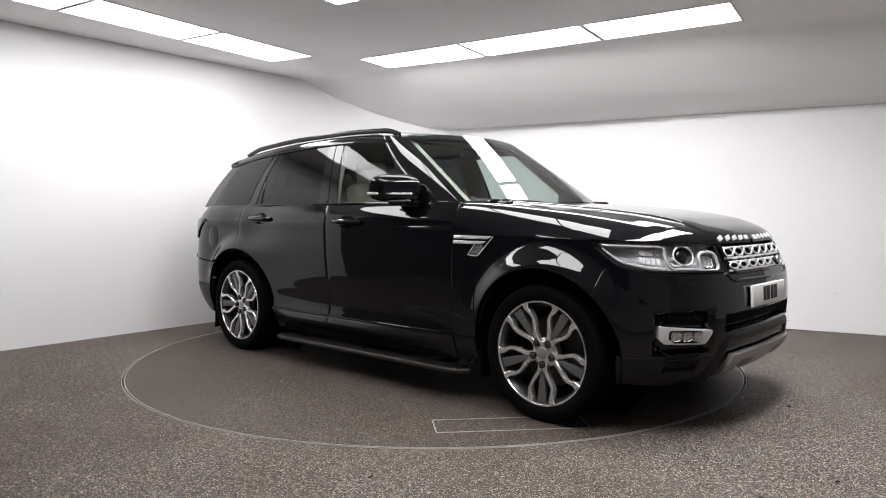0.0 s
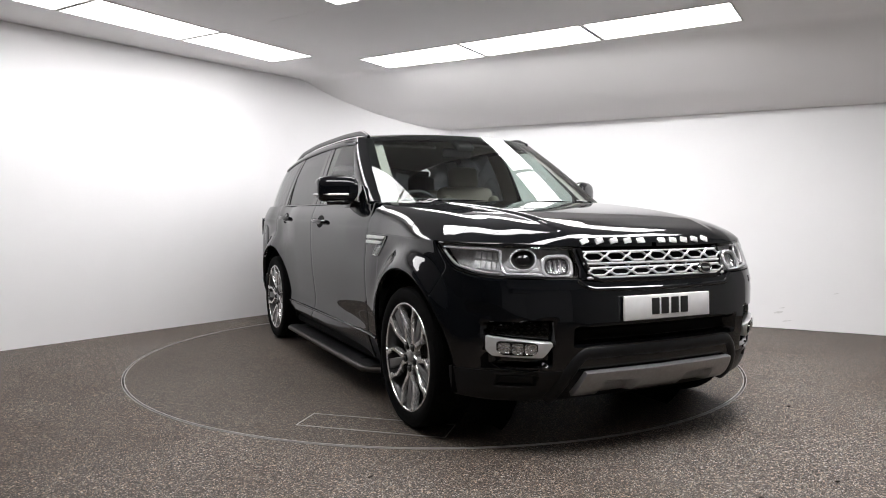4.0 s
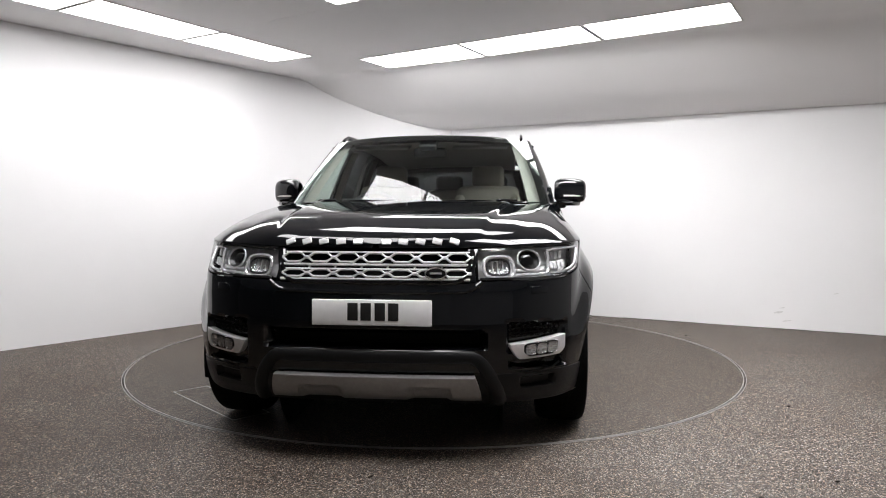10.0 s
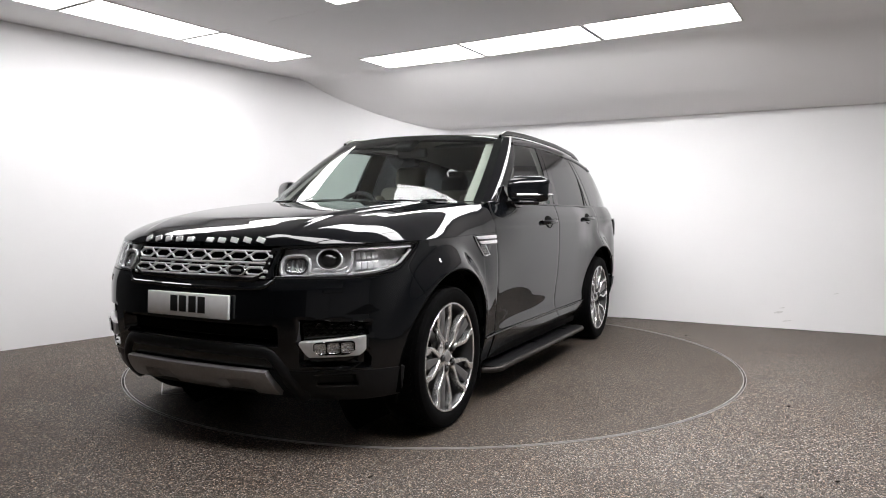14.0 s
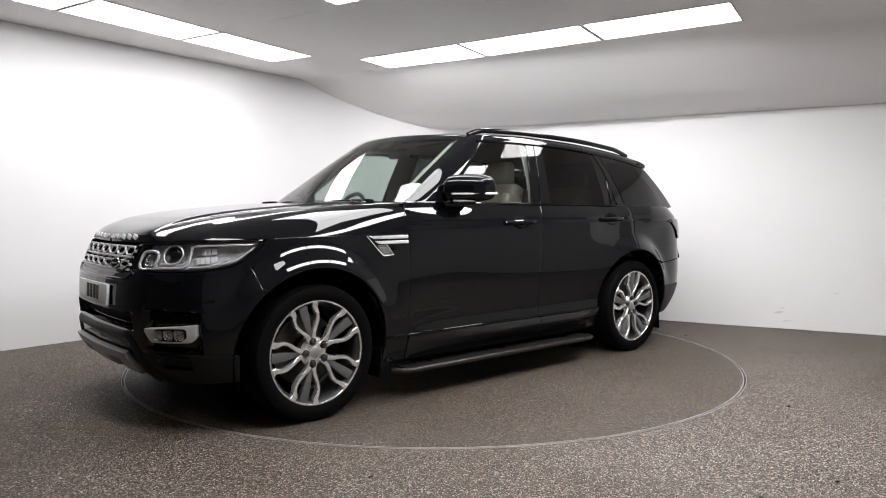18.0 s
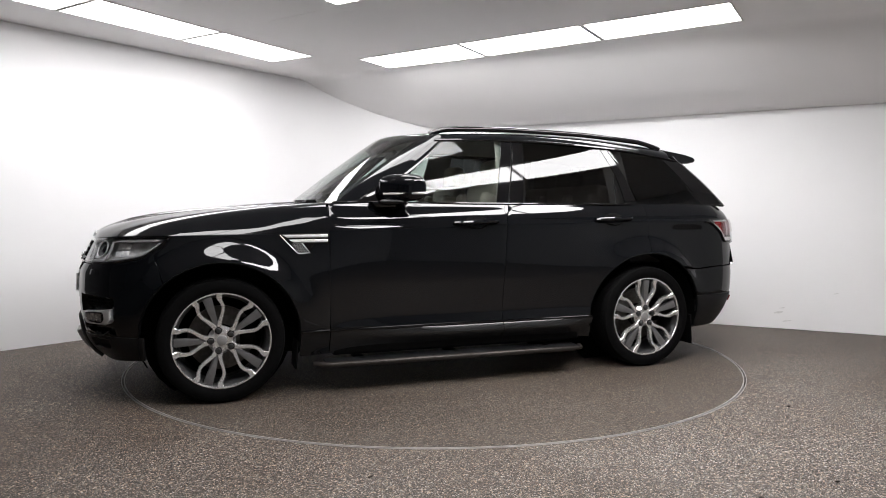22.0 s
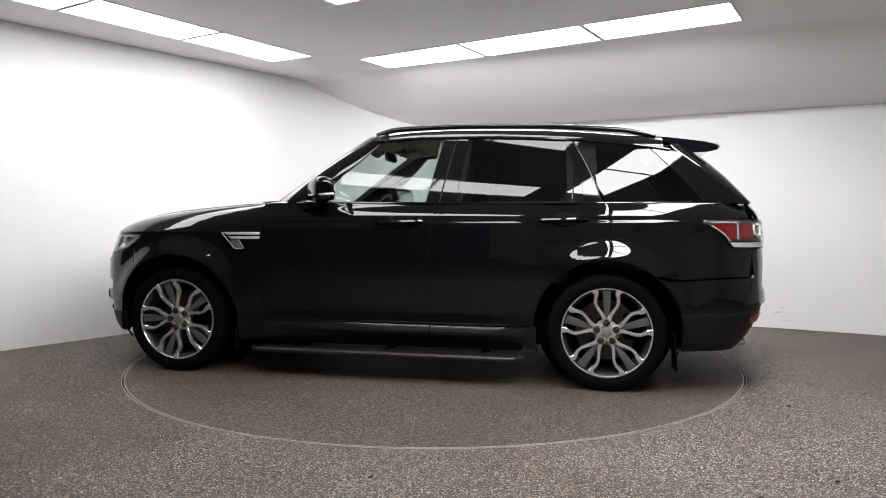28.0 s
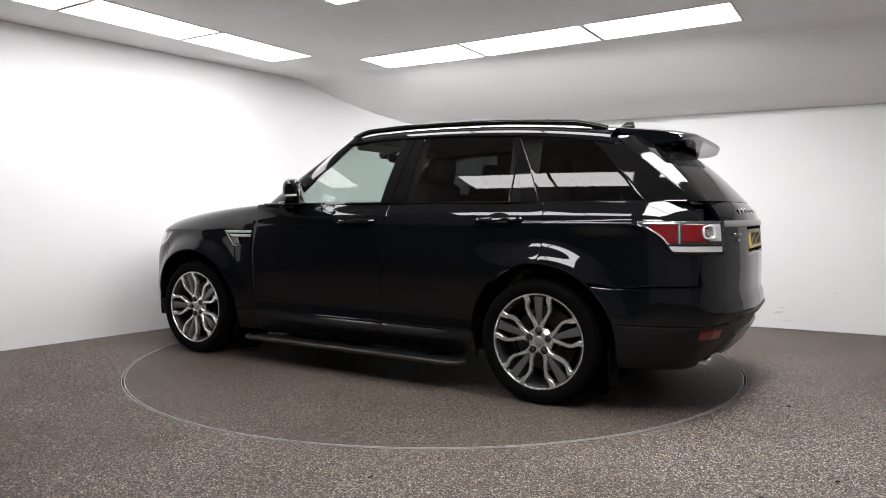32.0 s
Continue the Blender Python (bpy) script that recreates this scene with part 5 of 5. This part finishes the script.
    # fuel flap on the right side only
    if s < 0:
        part("fuel_flap", prism([(-1.70 + 0.072 * math.cos(a), 0.905 + 0.088 * math.sin(a)) for a in np.linspace(0, 2 * math.pi, 33)[:-1]], -0.01, 0.003, to3, bevel=0.002), PAINT, CAR, "oval fuel flap")
    # wipers
    w = part("wiper", sweep([ws_at(0.0, 0.74 * s) + Vector((0.015, 0, 0.006)), ws_at(0.010, 0.42 * s) + Vector((0.012, 0, 0.012)), ws_at(0.0, 0.10 * s) + Vector((0.012, 0, 0.006))], 0.005, 8), DARK, CAR, "black wiper")
    part("wiper_cap", rbox(0.07, 0.035, 0.03, Matrix.Translation(ws_at(0.0, 0.74 * s) + Vector((0.02, 0, 0.010))), 0.012, 3), DARK, w)


for s in (1, -1):
    build_side(s)


# ---- wheels ----
RR, TR = 0.281, 0.3625


def spoke_bm(sg, R):
    """One bright wavy spoke; sg: which side of its pair."""
    line = [(0.046, 0.0125), (0.070, 0.0135), (0.092, 0.0165), (0.106, 0.0235), (0.122, 0.0340), (0.140, 0.0465), (0.160, 0.0590), (0.178, 0.0675), (0.196, 0.0705), (0.216, 0.0690), (0.232, 0.0650), (0.244, 0.0655), (0.262, 0.0730)]
    wid = [0.0135, 0.0135, 0.0135, 0.0118, 0.0105, 0.0098, 0.0096, 0.0096, 0.0098, 0.0105, 0.0130, 0.0165, 0.0195]
    bm = bmesh.new()
    rows = []
    for k, ((r, q), w) in enumerate(zip(line, wid)):
        a, b = line[max(k - 1, 0)], line[min(k + 1, len(line) - 1)]
        t = Vector((b[0] - a[0], b[1] - a[1])).normalized()
        n = Vector((-t.y, t.x))
        h = -0.012 + 0.030 * (r / 0.28) ** 1.3
        row = []
        for o, dh in ((-w, -0.032), (-w, -0.004), (-w * 0.75, 0.0), (w * 0.75, 0.0), (w, -0.004), (w, -0.032)):
            row.append(bm.verts.new((sg * (q + n.y * o), h + dh, r + n.x * o)))
        rows.append(row)
    for a, b in zip(rows, rows[1:]):
        for i in range(5):
            bm.faces.new((a[i], a[i + 1], b[i + 1], b[i]))
    bm.faces.new(rows[0])
    bm.faces.new(rows[-1])
    bmesh.ops.recalc_face_normals(bm, faces=bm.faces)
    return bm


def make_wheel():
    barrel = lathe([(0.240, -0.20), (0.256, -0.19), (0.249, -0.05), (0.255, -0.012), (0.266, 0.004), (0.271, 0.009)], 80)
    wheel = part("wheel", barrel, GREYALLOY, CAR, "alloy wheel with five pairs of bright machined spokes")
    lip = lathe([(0.2685, 0.006), (0.2725, 0.0125), (0.2785, 0.0125), (0.2815, 0.008), (0.2825, 0.0), (0.275, -0.012), (0.262, -0.2)], 80)
    part("rim_lip", lip, MACHINED, wheel, "bright machined rim edge")
    tyre = lathe([(0.271, -0.205), (0.30, -0.222), (0.325, -0.226), (0.348, -0.214), (0.359, -0.190), (TR, -0.15), (TR + 0.001, -0.085), (TR, -0.03), (0.359, 0.0), (0.349, 0.015), (0.330, 0.022), (0.307, 0.021), (0.286, 0.014), (0.275, 0.006), (0.271, -0.01)], 96)
    ty = part("tyre", tyre, RUBBER, wheel, "low-profile black rubber tyre")
    groove = bmesh.new()
    for i in range(60):
        a = 2 * math.pi * i / 60
        for dy, tw, ln in ((-0.05, -22, 0.055), (-0.125, 22, 0.055), (-0.012, 6, 0.022)):
            rbox(0.026, ln, 0.006, Matrix.Rotation(-a - dy, 4, "Y") @ pose(0, dy, TR - 0.001 - (0.004 if ln < 0.03 else 0), 0, 0, tw), 0, bm=groove)
    tagged(part("tread", groove, RUBBER, wheel), kind="stuff")
    sp = {g: finish("spoke", spoke_bm(g, RR), MACHINED) for g in (1, -1)}
    blade = bmesh.new()
    prism([(-0.008, 0.085), (0.008, 0.085), (0.014, 0.125), (0.022, 0.19), (0.026, 0.262), (-0.026, 0.262), (-0.022, 0.19), (-0.014, 0.125)], -0.05, -0.018, lambda a, b, h: (a, h + 0.02 * b / 0.26, b), blade, 0.003)
    blade = finish("blade", blade, BLADEM)
    nut = lathe([(0.0, 0.010), (0.010, 0.009), (0.0135, 0.004), (0.0135, -0.02)], 12)
    nut = finish("wheel_nut", nut, GREYALLOY)
    seat = finish("nut_seat", lathe([(0.0140, -0.004), (0.0150, 0.0035), (0.0195, 0.0035), (0.0200, 0.0), (0.0200, -0.02)], 20), DARK)
    for k in range(5):
        m = Matrix.Rotation(2 * math.pi * k / 5, 4, "Y")
        for g in (1, -1):
            share("spoke", sp[g], wheel, m)
        share("blade", blade, wheel, m)
        share("nut_seat", seat, wheel, m @ Matrix.Translation((0, -0.0085, 0.062)))
        share("wheel_nut", nut, wheel, m @ Matrix.Translation((0, -0.0045, 0.062)))
    part("hub", lathe([(0.0, -0.012), (0.040, -0.0125), (0.060, -0.015), (0.080, -0.035), (0.078, -0.08)], 40), MACHINED, wheel)
    part("hub_cap", lathe([(0.0, -0.004), (0.024, -0.005), (0.030, -0.009), (0.032, -0.02)], 32), SATIN, wheel, "round silver hub cap")
    part("brake_disc", lathe([(0.08, -0.12), (0.19, -0.12), (0.19, -0.145), (0.08, -0.145)], 48), DISC, wheel)
    return wheel


WHEEL = make_wheel()


def place_wheels():
    """The first wheel goes to the front left; the others are copies."""
    for k, (x, s) in enumerate(((HUBF, 1), (HUBR, 1), (HUBF, -1), (HUBR, -1))):
        spin = (18 if s > 0 else 37) if x > 0 else (0 if s > 0 else 20)
        m = pose(x, s * 0.955, HUBZ + 0.001, 0, 0, 0 if s > 0 else 180) @ Matrix.Rotation(radians(spin), 4, "Y")
        if k == 0:
            WHEEL.matrix_local = m
        else:
            copy_thing(WHEEL, m)
    for x in (HUBF, HUBR):
        for s in (1, -1):
            part("brake_caliper", rbox(0.09, 0.07, 0.17, pose(x - 0.15, s * 0.83, HUBZ + 0.03), 0.02), DARK, CAR)


place_wheels()


# ---- underside and inside ----
def build_inside():
    part("underbody", rbox(3.9, 1.50, 0.20, pose(0.05, 0, 0.33), 0.04), DARK, CAR)
    part("underbody", rbox(1.75, 1.80, 0.16, pose(0.12, 0, 0.30), 0.02), DARK, CAR)
    part("engine_bay", rbox(1.15, 1.06, 0.45, pose(1.72, 0, 0.62), 0.05), DARK, CAR)
    part("rear_floor", rbox(0.95, 1.10, 0.40, pose(-1.70, 0, 0.60), 0.05), DARK, CAR)
    part("dashboard", rbox(0.42, 1.56, 0.28, pose(0.84, 0, 0.98), 0.08, 4), DASH, CAR, "dark dashboard")
    part("dash_top", rbox(0.50, 1.40, 0.05, pose(0.84, 0, 1.148, 0, 3, 0), 0.02), DASH, CAR)
    part("instrument_hood", rbox(0.16, 0.40, 0.09, pose(0.70, -0.38, 1.16), 0.035), DASH, CAR)
    for s in (1, -1):
        part("door_lining", rbox(1.70, 0.05, 0.52, pose(0.10, s * 0.86, 0.88), 0.02), LEATHER, CAR)
        part("door_top", rbox(2.4, 0.07, 0.07, pose(-0.2, s * 0.85, 1.135), 0.02), DASH, CAR)
        part("boot_lining", rbox(0.62, 0.04, 0.4, pose(-1.55, s * 0.78, 0.94), 0.02), DASH, CAR)
        # inner pillars
        grid = [[ws_at(v, s * (0.965 - 0.10 * k)) + Vector((-0.03, -s * 0.015, -0.02)) for k in np.linspace(0, 1, 4)] for v in np.linspace(0.04, 1, 16)]
        part("pillar_lining", sheet(grid, 0), CREAM, CAR, "pale cream pillar lining")
        for x0, x1 in ((-0.13, -0.35), (-1.03, -1.22)):
            grid = [[cab(x0 + (x1 - x0) * k - 0.24 * (z - 1.168) * (0.5 if x0 > -1 else -0.2), z, -0.035, s) for k in np.linspace(0, 1, 4)] for z in np.linspace(1.15, 1.60, 10)]
            part("pillar_lining", sheet(grid, 0), CREAM, CAR, "pale cream pillar lining")
    grid = [[Vector((x, y, ROOF(-x) - 0.05 - 0.04 * (y / 0.62) ** 2)) for y in np.linspace(-0.62, 0.62, 13)] for x in np.linspace(0.30, -1.70, 16)]
    part("headlining", sheet(grid, 0), CREAM, CAR, "pale cream headlining")
    part("boot_floor", rbox(0.9, 1.3, 0.05, pose(-1.6, 0, 0.80), 0.01), DASH, CAR)
    # seats
    for x, y in ((0.10, 0.40), (0.10, -0.40), (-0.78, 0.42), (-0.78, 0.0), (-0.78, -0.42)):
        rear = x < 0
        w = 0.50 if not rear else 0.40
        seat = part("seat", rbox(0.52, w, 0.16, pose(x, y, 0.72, 0, -6, 0), 0.06, 4), LEATHER, CAR, "cream leather seat")
        part("backrest", rbox(0.14, w, 0.62, pose(x - 0.30, y, 1.02, 0, -14, 0), 0.055, 4), LEATHER, seat)
        part("bolster", rbox(0.18, 0.08, 0.50, pose(x - 0.25, y + w / 2 - 0.03, 1.00, 0, -14, 0), 0.035), LEATHER, seat)
        part("bolster", rbox(0.18, 0.08, 0.50, pose(x - 0.25, y - w / 2 + 0.03, 1.00, 0, -14, 0), 0.035), LEATHER, seat)
        part("headrest", rbox(0.11, 0.26, 0.18, pose(x - 0.40, y, 1.405 if not rear else 1.37, 0, -8, 0), 0.045, 4), LEATHER if not rear else DASH, seat)
    # steering wheel on the right
    ring = [pose(0.56, -0.38, 1.085, 0, -24, 0) @ Vector((0, 0.185 * math.cos(a), 0.185 * math.sin(a))) for a in np.linspace(0, 2 * math.pi, 40)]
    sw = part("steering_wheel", sweep(ring, 0.016, 10, caps=False), DASH, CAR, "dark leather steering wheel")
    part("hub", rbox(0.05, 0.16, 0.13, pose(0.575, -0.38, 1.08, 0, -24, 0), 0.03), DASH, sw)
    part("spoke", rbox(0.02, 0.34, 0.04, pose(0.57, -0.38, 1.085, 0, -24, 0), 0.008), SATIN, sw)
    mi = part("inside_mirror", rbox(0.04, 0.24, 0.07, pose(0.36, 0, 1.545, 0, 10, 0), 0.02), DASH, CAR, "dark rear-view mirror")
    part("sensor_box", rbox(0.14, 0.13, 0.05, pose(0.44, 0, 1.60, 0, 32, 0), 0.015), DASH, mi)
    for s in (1, -1):
        part("sun_visor", rbox(0.16, 0.40, 0.02, pose(0.26, 0.36 * s, 1.595, 0, 12, 0), 0.008), CREAM, CAR)


build_inside()


# ---- small things on the floor and ceiling ----
def debris(x, y, l, a):
    bm = rbox(l, l * 0.4, 0.006, None, 0.002, 2)
    for v in bm.verts:
        v.co += Vector((noise.noise(v.co * 90 + Vector((x, y, 0))) * 0.004, noise.noise(v.co * 70 + Vector((y, x, 3))) * 0.004, 0))
    ob = part("debris", bm, BARK)
    ob.matrix_basis = pose(x, y, 0.004, 0, 0, a)
    tagged(ob, "small dark scrap of bark on the gravel floor", "debris", "floor scraps")


BARK = simple("dark_bark", (0.02, 0.014, 0.010), 0.8, vary=0.3)
for spot in [(2.02, -1.55, 0.020, 20), (1.65, -2.67, 0.019, 5), (1.262, -2.83, 0.022, -25), (-0.27, -2.6, 0.022, 60), (2.27, 0.77, 0.022, 0)]:
    debris(*spot)
for k, (a, b) in enumerate((((-1.33, 0.15), (-0.90, -0.14)), ((1.75, 1.15), (2.63, 0.60)))):
    d = Vector((b[0] - a[0], b[1] - a[1], 0))
    n = Vector((-d.y, d.x, 0)).normalized() * 0.002
    bm = bmesh.new()
    prism([(a[0] - n.x, a[1] - n.y), (b[0] - n.x, b[1] - n.y), (b[0] + n.x, b[1] + n.y), (a[0] + n.x, a[1] + n.y)], CEIL - 0.0015, CEIL + 0.004, lambda x, y, h: (x, y, h), bm)
    tagged(part("trim_joint", bm, CEILM), "fine joint line in the painted ceiling", "trim", kind="structure")


SCUFF = simple("wall_scuff", (0.70, 0.695, 0.69), 0.6, vary=0.08, scale=40)
WALL_R = bpy.data.objects["wall_right"]
rnd = random.Random(5)
for k, (x, y, z) in enumerate(((3.307, 1.1755, 0.158), (3.377, 1.138, 0.082), (3.34, 1.158, 0.205), (3.734, 0.948, 0.365))):
    bm = bmesh.new()
    w, h = 0.03 + 0.03 * rnd.random(), 0.006 + 0.010 * rnd.random()
    pts = [(w * math.cos(a) * rnd.uniform(0.6, 1), h * math.sin(a) * rnd.uniform(0.5, 1)) for a in np.linspace(0, 2 * math.pi, 11)[:-1]]
    prism(pts, 0.0, 0.0015, lambda a, b, q: (x + RD[0] * a + RN[0] * q, y + RD[1] * a + RN[1] * q, z + b + 0.2 * a), bm)
    part("scuff", bm, SCUFF, WALL_R, "faint grey scuff")


def motions():
    """The turntable carries the car slowly round."""
    turns = [-42.82, -53.42, -64.09, -74.83, -85.6, -96.39, -107.19, -117.97, -128.72, -139.42, -150.06, -160.61, -171.06, -181.39, -191.58, -201.61, -211.48]
    for ob in (TABLE, CAR):
        walk(ob, [(2.0 * k, pose(0, 0, 0, 0, 0, a)) for k, a in enumerate(turns)])


motions()
